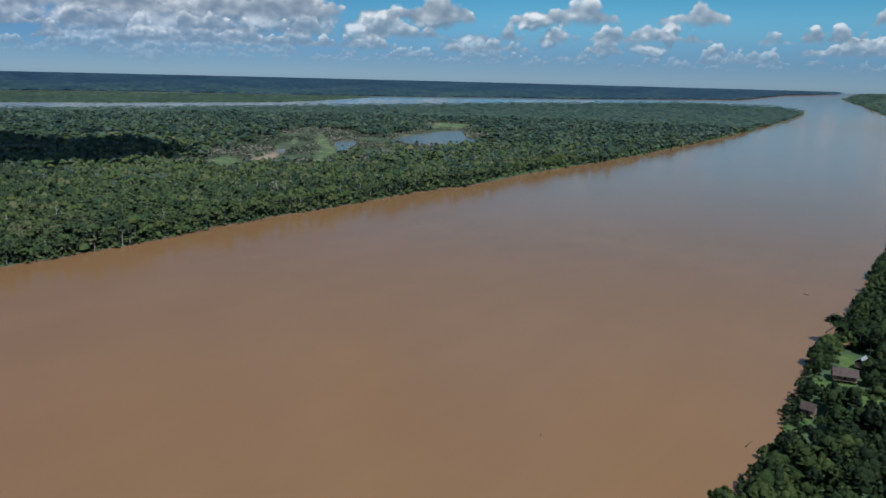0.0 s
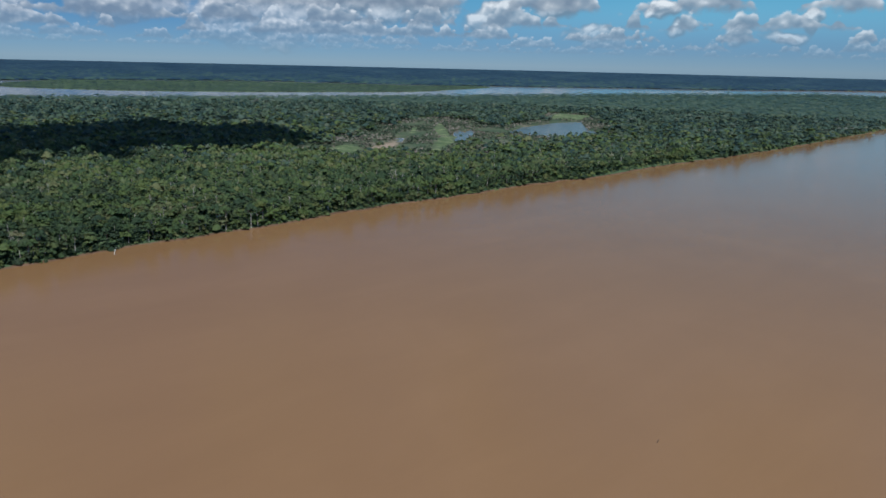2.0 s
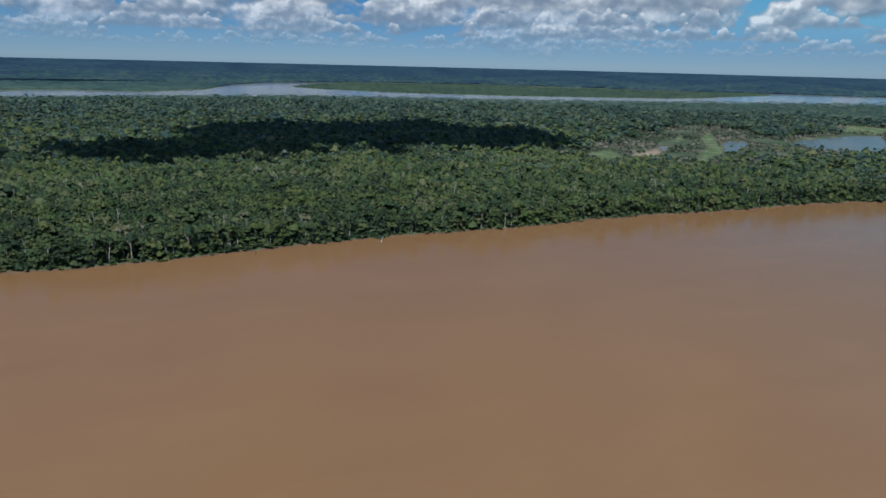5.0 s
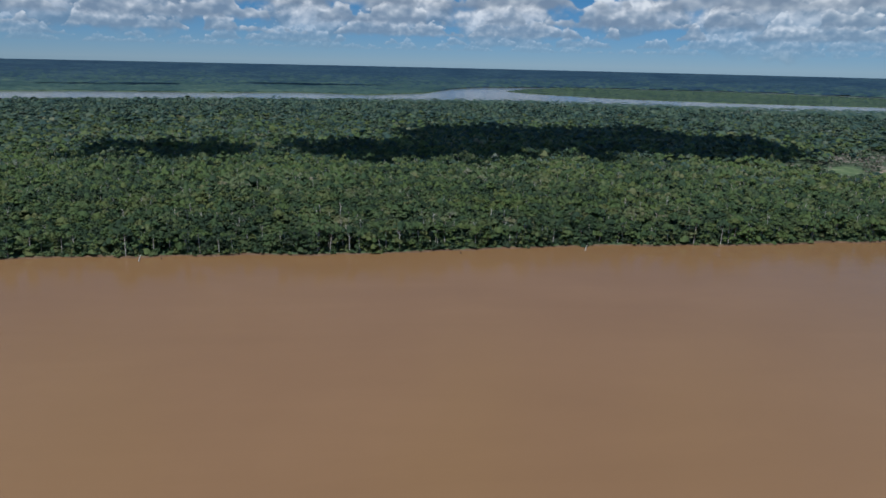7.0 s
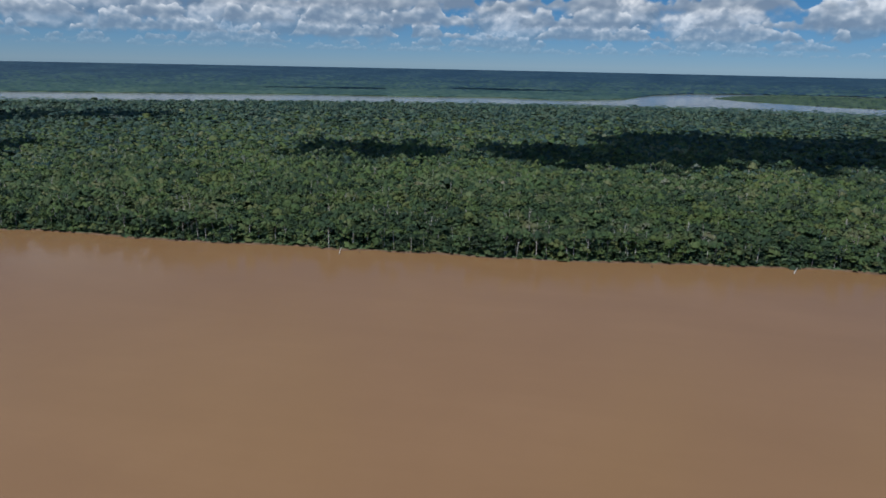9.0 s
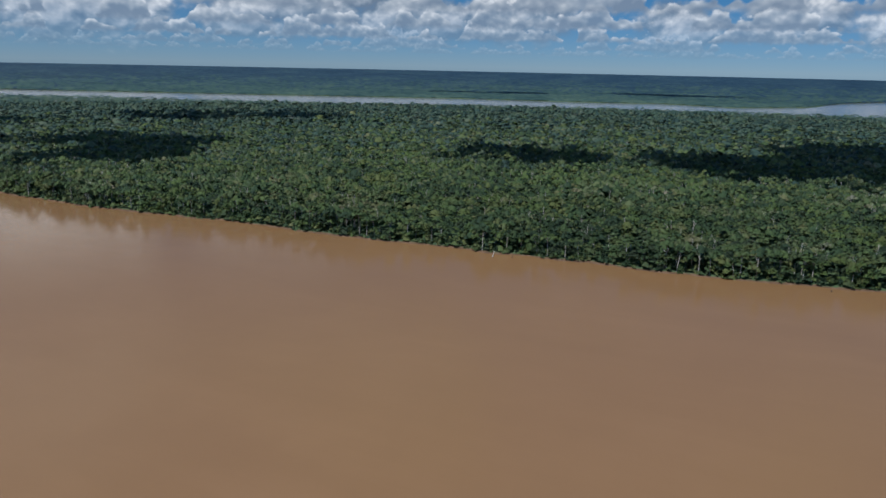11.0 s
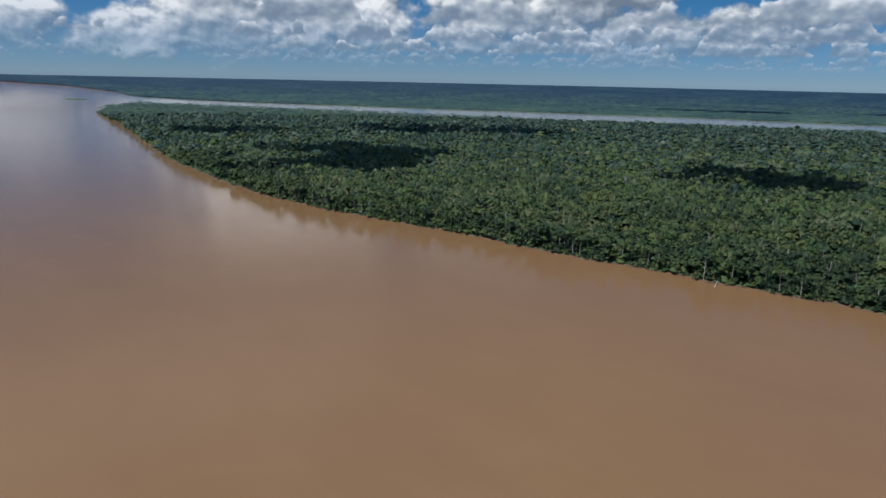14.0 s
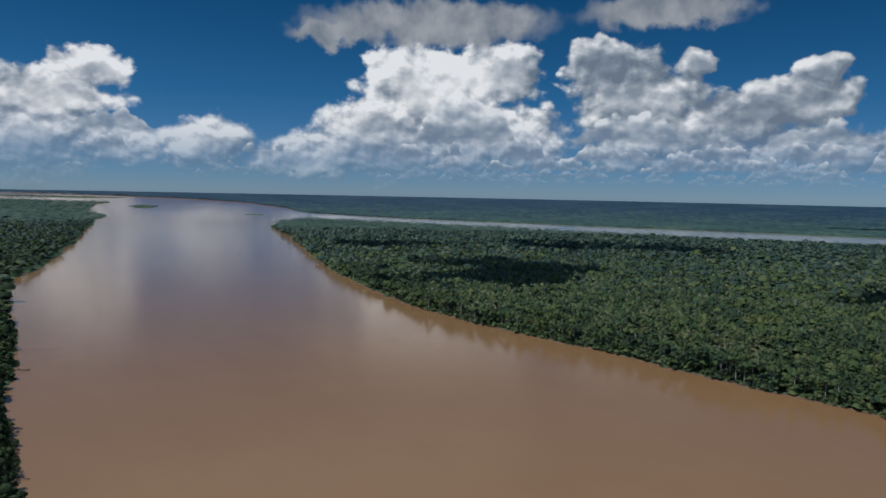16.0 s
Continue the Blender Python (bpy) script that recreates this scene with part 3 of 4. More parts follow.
def crown_template(cards, lobes, size, seed, flat=0.62):
    """Leaf clumps over a few rounded boughs: verts (cards, 4, 3) for a crown of about 1 m radius, with its foot at z = 0."""
    g = np.random.default_rng(seed)
    ctr = np.column_stack([g.uniform(-0.5, 0.5, (lobes, 2)), g.uniform(-0.1, 0.35, lobes)])
    ctr[0] = (0, 0, 0.35)
    rad = g.uniform(0.36, 0.60, lobes)
    rad[0] = 0.68
    k = g.integers(0, lobes, cards)
    d = g.normal(size=(cards, 3))
    d[:, 2] = np.abs(d[:, 2]) * 0.9 - 0.25
    d /= np.linalg.norm(d, axis=1)[:, None]
    p = ctr[k] + d * rad[k][:, None] * g.uniform(0.8, 1.08, (cards, 1))
    p[:, 2] *= flat / 0.62
    nrm = d + g.normal(size=(cards, 3)) * 0.16
    nrm /= np.linalg.norm(nrm, axis=1)[:, None]
    t = np.cross(nrm, g.normal(size=(cards, 3)))
    t /= np.linalg.norm(t, axis=1)[:, None]
    b = np.cross(nrm, t)
    s = size * g.uniform(0.6, 1.25, (cards, 4, 1))
    q = np.stack([t, b, -t, -b], 1) * s
    return p[:, None] + q + nrm[:, None] * np.array([0, -0.12, 0, -0.12])[None, :, None] * size


def zipper(a, b, na, nb):
    """Triangles between a ring of na vertices from a on and one of nb (or 1) from b on."""
    tris, i, j = [], 0, 0
    if nb == 1:
        return [(a + k, a + (k + 1) % na, b) for k in range(na)]
    while i < na or j < nb:
        if j >= nb or (i < na and (i + 1) / na <= (j + 1) / nb):
            tris.append((a + i % na, a + (i + 1) % na, b + j % nb))
            i += 1
        else:
            tris.append((a + i % na, b + (j + 1) % nb, b + j % nb))
            j += 1
    return tris


def dome(rings, g, centre=(0, 0, 0), size=1.0):
    """An uneven dome of leaves: rings of (count, radius, height), closed by a top."""
    vs, fs, start = [], [], []
    for n, rad, z in list(rings) + [(1, 0.0, rings[-1][2] + 0.22)]:
        start.append(len(vs))
        t = g.uniform(0, 6.28)
        for k in range(n):
            q = rad * g.uniform(0.78, 1.16)
            w = t + (k + g.uniform(-0.2, 0.2)) * 2 * np.pi / n
            vs.append((q * np.cos(w), q * np.sin(w), z + g.uniform(-0.09, 0.09)))
    counts = [r[0] for r in rings] + [1]
    for k in range(len(rings)):
        fs += zipper(start[k], start[k + 1], counts[k], counts[k + 1])
    return np.array(vs) * size + np.array(centre), np.array(fs)


def join(*pieces):
    vs, fs, n = [], [], 0
    for v, f in pieces:
        vs.append(v), fs.append(f + n)
        n += len(v)
    return np.concatenate(vs), np.concatenate(fs)


def as_cards(tpl):
    v = tpl.reshape(-1, 3)
    q = np.arange(len(v)).reshape(-1, 4)
    return v, np.concatenate([q[:, [0, 1, 2]], q[:, [0, 2, 3]]])


def bushy(seed, boughs, rings, cards, size):
    """A broad crown: a high bough in the middle, lower ones round it, and loose leaf clumps over them."""
    g = np.random.default_rng(seed)
    pieces, mid = [dome(rings, g, (g.uniform(-0.1, 0.1), g.uniform(-0.1, 0.1), 0.22), g.uniform(0.52, 0.66))], []
    turn = g.uniform(0, 6.28)
    for k in range(boughs):
        w = turn + (k + g.uniform(-0.3, 0.3)) * 2.4
        out = 0.42 + 0.40 * math.sqrt((k + 0.5) / max(boughs, 1)) * g.uniform(0.8, 1.1)
        mid.append((out * math.cos(w), out * math.sin(w), 0.30 - 0.62 * out ** 2 + g.uniform(-0.10, 0.10)))
        pieces.append(dome(rings, g, mid[-1], g.uniform(0.30, 0.46)))
    if cards:
        pieces.append(as_cards(crown_template(cards, 6, size, seed + 500, flat=0.5)))
    return join(*pieces)


def scatter(spacing, keep, box):
    """Jittered grid of places in the box for which keep(points) holds."""
    x0, y0, x1, y1 = box
    gx, gy = np.meshgrid(np.arange(x0, x1, spacing), np.arange(y0, y1, spacing * 0.87))
    gx = gx + (np.arange(gx.shape[0]) % 2)[:, None] * spacing / 2
    p = np.column_stack([gx.ravel(), gy.ravel()]) + rng.uniform(-0.38, 0.38, (gx.size, 2)) * spacing
    return p[keep(p)]


def plant(name, label, pts, templates, radius, height, material_, second=None, change=(0, 1), tall=1.3):
    """Join crowns at pts into one sheet of woodland."""
    n = len(pts)
    pick = rng.integers(0, len(templates), n)
    rad = rng.uniform(radius[0], radius[1], n)
    top = rng.uniform(height[0], height[1], n) * (1 + 0.22 * (rng.random(n) < 0.08))
    spin = rng.uniform(0, 2 * np.pi, n)
    tint = np.clip(rng.normal(0.40, 0.25, n) + 0.38 * (rng.random(n) < 0.06), 0, 1)
    base = lift(np.hypot(pts[:, 0], pts[:, 1])) + 1.5
    big = rng.random(n) < 0.08
    rad, top = rad * np.where(big, 1.6, 1.0), top * np.where(big, 1.22, 1.0)
    x, y = pts[:, 0], pts[:, 1]
    roll = np.sin(x * 0.06 + 2 * np.sin(y * 0.031)) + np.sin(y * 0.075 + 1.6 * np.sin(x * 0.043))
    top = top * (1 + 0.13 * roll)
    tint = np.clip(tint + 0.07 * np.sin(x * 0.019 + 2 * np.sin(y * 0.013)), 0, 1)
    vs, ts, ms = [], [], []
    # where second is given, haze-tinted crowns grow commoner with distance
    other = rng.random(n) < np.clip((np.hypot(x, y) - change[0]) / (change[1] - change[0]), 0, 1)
    fs, n0 = [], 0
    for i, (v, f) in enumerate(templates):
        m = pick == i
        c, s = np.cos(spin[m]), np.sin(spin[m])
        x = (c[:, None] * v[:, 0] - s[:, None] * v[:, 1]) * rad[m][:, None] + pts[m, 0][:, None]
        y = (s[:, None] * v[:, 0] + c[:, None] * v[:, 1]) * rad[m][:, None] + pts[m, 1][:, None]
        z = v[:, 2] * rad[m][:, None] * tall + (base[m] + top[m] - rad[m] * 0.73 * tall)[:, None]
        vs.append(np.stack([x, y, z], -1).reshape(-1, 3))
        ts.append(np.repeat(tint[m], len(v)))
        k = int(m.sum())
        ms.append(np.repeat(other[m], len(f)))
        fs.append((f[None] + (np.arange(k) * len(v))[:, None, None]).reshape(-1, 3) + n0)
        n0 += k * len(v)
    ob = mesh_object(name, np.concatenate(vs), np.concatenate(fs), [material_, second or material_], np.concatenate(ms), tint=np.concatenate(ts))
    return tagged(ob, label, "forest", kind="stuff")


def marsh_free(p):
    ragged = np.sin(p[:, 0] * 0.043 + 2 * np.sin(p[:, 1] * 0.029)) + np.sin(p[:, 1] * 0.057 + 1.7 * np.sin(p[:, 0] * 0.037))
    return (inside_distance(MARSH_AREA, p) < 26 + 24 * ragged) & (patch_distance(MEADOWS + MUD, p) < -12)


def band(r0, r1, margin, polys, strip=0.0, strip_r=0.0, inner=True):
    def keep(p):
        r = np.hypot(p[:, 0], p[:, 1])
        m = (r >= r0) & (r < r1)
        q = p[m]
        sd = np.max([inside_distance(k, q) for k in polys], axis=0) + wiggle(q)
        az = np.degrees(np.arctan2(-q[:, 0], q[:, 1])) % 360
        if strip:
            hem = (sd < strip) & (r[m] < strip_r) & (r[m] >= 620)
            ok = (hem | (r[m] < 620)) if inner else ~hem
        else:
            ok = np.ones(len(q), bool)
        ok &= (sd > margin) & marsh_free(q) & (az > 40) & (az < 222)
        for w in (POND, POOL, POOL_2, BACKWATER):
            ok &= inside_distance(w, q) < -6
        if polys[0] is NEAR_SHORE:
            ok &= (lawn_distance(q) < -3.0) & (inside_distance(CREEK, q) < -2)
        m[m] = ok
        return m
    return keep


def on_bearing(span, keep):
    """Those of keep whose bearing lies within the span of degrees."""
    def kept(p):
        az = np.degrees(np.arctan2(-p[:, 0], p[:, 1])) % 360
        return keep(p) & (az > span[0]) & (az < span[1])
    return kept


def off_bearing(span, keep):
    """Those of keep whose bearing lies outside the span of degrees."""
    def kept(p):
        az = np.degrees(np.arctan2(-p[:, 0], p[:, 1])) % 360
        return keep(p) & ((az <= span[0]) | (az >= span[1]))
    return kept


ROUND = [(7, 0.95, -0.45), (6, 0.86, 0.12), (4, 0.52, 0.58)]
SMALL = [(6, 1.0, -0.4), (4, 0.70, 0.42)]
COARSE = [(5, 1.0, -0.4), (3, 0.66, 0.36)]
T_NEAR = [bushy(s, 7, ROUND, 44, 0.06) for s in range(10)]
T_FINE = [bushy(s, 7, SMALL, 24, 0.07) for s in range(14)]
T_BUSH = [bushy(30 + s, 3, SMALL, 16, 0.15) for s in range(8)]
T_MID = [bushy(50 + s, 3, COARSE, 4, 0.2) for s in range(14)]
T_LOW = [bushy(90 + s, 1, [(5, 1.35, -0.4), (3, 0.85, 0.36)], 0, 0) for s in range(14)]
T_ONE = [bushy(110 + s, 0, [(5, 1.6, -0.3), (4, 1.1, 0.4)], 0, 0) for s in range(14)]
T_FAR = [bushy(130 + s, 0, [(6, 1.55, -0.1)], 0, 0) for s in range(8)]

BOX = (-4900, -4900, 4900, 4900)
plant("rainforest", "dense green rainforest along the far river bank", scatter(6.2, band(0, 1050, 4.0, [ISLAND], 40, 1050), BOX), T_FINE, (2.3, 5.0), (8.5, 15.2), LEAF, tall=1.1)
plant("rainforest", "dense green rainforest canopy of the long island", scatter(7.0, band(620, 900, 0.5, [ISLAND], 40, 1050, False), BOX), T_MID, (2.6, 5.6), (7.5, 16), LEAF, LEAF_BACK_HAZE, (700, 1700), 1.1)
plant("rainforest", "dense rainforest canopy of the inner island", scatter(7.3, band(900, 1250, 0.5, [ISLAND], 40, 1050, False), BOX), T_LOW, (3.0, 6.0), (7.5, 16), LEAF, LEAF_BACK_HAZE, (700, 1700), 1.1)
plant("rainforest", "green rainforest canopy in the distance", scatter(10.0, band(1250, 2050, 0.5, [ISLAND]), BOX), T_ONE, (4.0, 7.4), (8, 15), LEAF, LEAF_BACK_HAZE, (700, 1700), 1.1)
plant("rainforest", "green rainforest canopy by the back channel", scatter(12.5, band(2050, 4000, 0.5, [ISLAND]), BOX), T_FAR, (5.5, 9.0), (9, 15), LEAF_BACK_HAZE, LEAF_SHORE_HAZE, (2000, 3900), 1.6)


def far_canopy():
    """The closed roof of leaves beyond the back channel, seen from far off."""
    angles, radii = np.arange(48, 230, 0.25), np.concatenate([np.arange(2640, 3300, 11), np.arange(3300, 4901, 16)])
    a, r = np.meshgrid(np.radians(angles), radii, indexing="ij")
    xy = np.column_stack([(-np.sin(a) * r).ravel(), (np.cos(a) * r).ravel()])
    sd = inside_distance(FAR_SHORE, xy) + wiggle(xy) + 55 * np.clip((r.ravel() - 3000) / 600, 0, 1)
    h = np.clip(sd * 0.22, -2, 8.5) + rng.uniform(-2.6, 2.6, len(xy)) * np.clip(sd / 50, 0, 1) * np.clip((4900 - r.ravel()) / 1500, 0.15, 1)
    nr = len(radii)
    i, j = np.meshgrid(np.arange(len(angles) - 1), np.arange(nr - 1), indexing="ij")
    f = np.stack([i * nr + j, i * nr + j + 1, (i + 1) * nr + j + 1, (i + 1) * nr + j], -1).reshape(-1, 4)
    f = f[(sd[f] > 2).all(1)]
    used, back = np.unique(f, return_inverse=True)
    z = h + lift(r.ravel())
    x, y = xy[used].T
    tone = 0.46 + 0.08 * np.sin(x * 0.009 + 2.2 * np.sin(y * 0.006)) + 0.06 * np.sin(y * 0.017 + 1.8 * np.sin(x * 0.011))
    # leaves turn bluer outwards, haze put into their colour
    ob = mesh_object("far_forest", np.column_stack([xy, z])[used], back.reshape(-1, 4), [LEAF_SHORE_HAZE, LEAF_FAR_HAZE],
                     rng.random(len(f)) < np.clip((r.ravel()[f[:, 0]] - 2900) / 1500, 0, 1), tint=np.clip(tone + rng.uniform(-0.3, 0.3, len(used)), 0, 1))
    return tagged(ob, "rainforest reaching to the horizon, tinted blue for haze", "forest", kind="stuff")


far_canopy()


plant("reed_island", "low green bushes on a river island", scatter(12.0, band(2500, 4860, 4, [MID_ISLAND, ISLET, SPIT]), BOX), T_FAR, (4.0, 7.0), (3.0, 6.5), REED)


def in_marsh(p):
    m = inside_distance(MARSH_AREA, p) > 2
    m &= np.sin(p[:, 0] * 0.031 + 2 * np.sin(p[:, 1] * 0.017)) + np.sin(p[:, 1] * 0.043) > -1.15
    for w in (POND, POOL, POOL_2):
        m &= inside_distance(w, p) < -3
    m &= patch_distance(MEADOWS + MUD, p) < 3
    return m


plant("marsh_scrub", "low pale green bushes in a swampy clearing", scatter(7.0, in_marsh, (-2000, -500, -700, 700)), T_LOW, (1.4, 3.8), (0.8, 5.5), SHRUB, tall=1.2)
SEEN = (56, 211)
plant("riverside_forest", "dense green trees on the near bank", scatter(5.8, off_bearing(SEEN, band(0, 430, 4.5, [NEAR_SHORE])), (-430, -430, 430, 430)), T_NEAR, (2.2, 5.0), (5, 11.5), LEAF_NEAR)
plant("riverside_forest", "green trees of the near bank beside the bend", scatter(7.5, on_bearing(SEEN, band(0, 430, 4.5, [NEAR_SHORE])), (-430, -430, 430, 430)), T_LOW, (3.4, 5.6), (5, 10), LEAF_NEAR)
plant("riverside_forest", "dense green trees of the near bank farther off", scatter(6.5, band(430, 700, 3.5, [NEAR_SHORE]), (-700, -700, 700, 700)), T_FINE, (2.6, 5.6), (5, 12), LEAF_NEAR)
plant("riverside_forest", "green woodland of the near bank in the distance", scatter(9.0, band(700, 2500, 3, [NEAR_SHORE]), (-2500, -2500, 2500, 2500)), T_ONE, (4.0, 7.0), (8, 14), LEAF_NEAR, LEAF_BACK_HAZE, (900, 2600), 1.1)
plant("riverside_forest", "woodland of the near bank by the skyline", scatter(18.0, band(2500, 4860, 3, [NEAR_SHORE]), BOX), T_FAR, (10.0, 14.0), (8, 14), LEAF_BACK_HAZE)



def shore_strip(polys, lo, hi, r_max):
    def keep(p):
        r = np.hypot(p[:, 0], p[:, 1])
        m = r < r_max
        q = p[m]
        sd = np.max([inside_distance(k, q) for k in polys], axis=0) + wiggle(q)
        az = np.degrees(np.arctan2(-q[:, 0], q[:, 1])) % 360
        m[m] = (sd > lo) & (sd < hi) & (az > 40) & (az < 222) & (inside_distance(CREEK, q) < -1)
        return m
    return keep


plant("bank_bushes", "low leafy bushes along the waterline of the far bank", scatter(3.4, shore_strip([ISLAND], 0.9, 6, 800), (-900, -900, 900, 900)),
      T_BUSH, (0.9, 2.2), (1.0, 4.0), LEAF)
plant("bank_bushes", "young leafy trees crowding the edge of the far bank", scatter(3.9, shore_strip([ISLAND], 1.6, 10, 800), (-900, -900, 900, 900)),
      T_BUSH, (1.5, 3.0), (3.5, 9.5), LEAF, tall=1.4)
plant("bank_bushes", "low leafy bushes along the waterline farther away", scatter(6.0, shore_strip([ISLAND], 1.6, 12, 2400), (-2400, -2400, 2400, 2400)),
      T_LOW, (2.0, 4.0), (2.0, 6.0), LEAF)
plant("bank_bushes", "leafy bushes hanging over the water of the near bank", scatter(3.0, shore_strip([NEAR_SHORE], 0.5, 8, 700), (-700, -700, 700, 700)),
      T_BUSH, (0.9, 2.2), (1.0, 4.0), LEAF_NEAR)



def pale_trunks(count, r0, r1, seed):
    """Thin bleached trunks and bare limbs that show between the crowns."""
    g = np.random.default_rng(seed)
    p = scatter(9.0, band(r0, r1, 5, [ISLAND]), (-1300, -1300, 1300, 1300))
    p = p[g.permutation(len(p))[:count]]
    n = len(p)
    roll = np.sin(p[:, 0] * 0.06 + 2 * np.sin(p[:, 1] * 0.031)) + np.sin(p[:, 1] * 0.075 + 1.6 * np.sin(p[:, 0] * 0.043))
    top = (12.5 + g.uniform(-1.5, 4.0, n)) * (1 + 0.13 * roll) + 1.5
    vs, fs = [], []
    for k in range(4):
        a = g.uniform(0, 6.28, n)
        lean = np.column_stack([np.cos(a), np.sin(a)]) * (g.uniform(0.1, 0.8, n) if k == 0 else g.uniform(1.0, 2.6, n))[:, None]
        z0 = top - (8.0 if k == 0 else g.uniform(2.0, 4.5, n))
        w = 0.17 if k == 0 else 0.08
        for j in range(3):
            o = np.array([math.cos(j * 2.094), math.sin(j * 2.094)]) * w
            vs.append(np.column_stack([p + o, z0]))
            vs.append(np.column_stack([p + lean + o * 0.35, top + (0.0 if k == 0 else 0.6)]))
        b = k * 6
        for j in range(3):
            j2 = (j + 1) % 3
            fs.append((b + 2 * j, b + 2 * j2, b + 2 * j2 + 1, b + 2 * j + 1))
    verts = np.stack(vs, 1).reshape(-1, 3)
    faces = (np.array(fs)[None] + (np.arange(n) * 24)[:, None, None]).reshape(-1, 4)
    ob = mesh_object("bare_trunks", verts, faces, [DEAD])
    return tagged(ob, "pale bare trunks and limbs among the crowns", "trunks", kind="stuff")


# ---- single trees along the banks ----


def part(name, bm, material_, parent, label=""):
    me = bpy.data.meshes.new(name)
    bm.to_mesh(me)
    bm.free()
    me.materials.append(material_)
    ob = new(name, me)
    ob.parent = parent
    return tagged(ob, label) if label else ob


def limb(bm, pts, radii, sides=6):
    """A tapered, bent tube through pts."""
    rings = []
    for i, (p, r) in enumerate(zip(pts, radii)):
        p = Vector(p)
        d = (Vector(pts[min(i + 1, len(pts) - 1)]) - Vector(pts[max(i - 1, 0)])).normalized()
        q = d.to_track_quat("Z", "Y")
        rings.append([bm.verts.new(p + q @ Vector((math.cos(k * 2 * math.pi / sides) * r, math.sin(k * 2 * math.pi / sides) * r, 0))) for k in range(sides)])
    for a, b in zip(rings, rings[1:]):
        for k in range(sides):
            bm.faces.new((a[k], a[(k + 1) % sides], b[(k + 1) % sides], b[k]))
    bm.faces.new(rings[0][::-1]), bm.faces.new(rings[-1])


def trunk_mesh(height, g, limbs=4, spread=2.6, thick=0.22):
    bm = bmesh.new()
    lean = Vector((g.uniform(-0.9, 0.9), g.uniform(-0.9, 0.9), 0))
    axis = [Vector((0, 0, -0.5)), lean * 0.2 + Vector((0, 0, height * 0.3)), lean * 0.7 + Vector((0, 0, height * 0.65)), lean + Vector((0, 0, height * 0.95))]
    limb(bm, axis, [thick * 1.25, thick, thick * 0.75, thick * 0.35])
    for k in range(limbs):
        a = g.uniform(0, 2 * math.pi)
        s = g.uniform(0.5, 0.85)
        p = lean * s + Vector((0, 0, height * s))
        out = Vector((math.cos(a), math.sin(a), 0)) * spread * g.uniform(0.6, 1.0)
        limb(bm, [p, p + out * 0.5 + Vector((0, 0, height * 0.08)), p + out + Vector((0, 0, height * 0.2))], [thick * 0.5, thick * 0.35, thick * 0.12], 5)
    return bm


def crown_object(height, radius, seed, parent, material_):
    v, f = bushy(seed + 700, 7, SMALL, 60, 0.07)
    v = v * (radius, radius, radius * 1.15) + (0, 0, height - radius * 0.8)
    ob = mesh_object("crown", v, f, [material_], tint=np.full(len(v), 0.22 + 0.05 * (seed % 9)))
    ob.parent = parent
    return ob


def make_tree(seed, height, radius, leaf, label):
    g = random.Random(seed)
    root = new("tree")
    part("trunk", trunk_mesh(height - radius * 0.4, g, spread=radius * 0.7), BARK, root, "thin pale trunk")
    crown_object(height, radius, seed, root, leaf)
    return tagged(root, label, "tree", group="trees along the river banks")


def make_dead_tree(seed, height):
    g = random.Random(seed)
    bm = trunk_mesh(height, g, 6, 1.8, 0.2)
    me = bpy.data.meshes.new("dead_tree")
    bm.to_mesh(me)
    bm.free()
    me.materials.append(DEAD)
    return tagged(new("dead_tree", me), "bare pale grey dead tree standing in the forest edge", "dead tree", group="dead trees of the forest edge")


def ground_z(x, y):
    p = np.array([(x, y)])
    return float(np.clip(land_distance(p)[0] * 0.35, -3.0, 2.0) + lift(np.hypot(x, y)))


def place_all(makers, points, scale=(0.8, 1.2), tilt=3.0, seed=0):
    g = random.Random(seed)
    for i, (x, y) in enumerate(points):
        k = g.uniform(*scale)
        m = pose(x, y, ground_z(x, y) - 0.1, g.uniform(-tilt, tilt), g.uniform(-tilt, tilt), g.uniform(0, 360))
        if i < len(makers):
            ob = makers[i]
            ob.matrix_basis = m
        else:
            ob = copy_thing(makers[i % len(makers)], m)
        ob.scale = (k, k, k)


FAR_TREES = [make_tree(20 + i, 12.5 + 0.7 * i, 2.7 + 0.25 * i, LEAF, "slender green tree with a pale trunk on the far bank") for i in range(8)]
spots = scatter(5.2, shore_strip([ISLAND], 2.5, 11, 760), (-900, -900, 900, 900))
place_all(FAR_TREES, spots[rng.permutation(len(spots))[:190]], seed=1)
NEAR_TREES = [make_tree(40 + i, 8.5 + 0.7 * i, 2.9 + 0.3 * i, LEAF_NEAR, "leafy dark green tree on the near bank") for i in range(6)]
spots = scatter(5.0, shore_strip([NEAR_SHORE], 5.0, 20, 460), (-460, -460, 460, 460))
spots = spots[lawn_distance(spots) < -5]
place_all(NEAR_TREES, spots[rng.permutation(len(spots))[:100]], seed=2)
SNAGS = [make_dead_tree(60 + i, 12 + i) for i in range(5)]
spots = scatter(14.0, shore_strip([ISLAND], 3, 110, 800), (-900, -900, 900, 900))
place_all(SNAGS, spots[rng.permutation(len(spots))[:130]], (0.75, 1.1), 5.0, 3)

pale_trunks(1500, 430, 1150, 21)

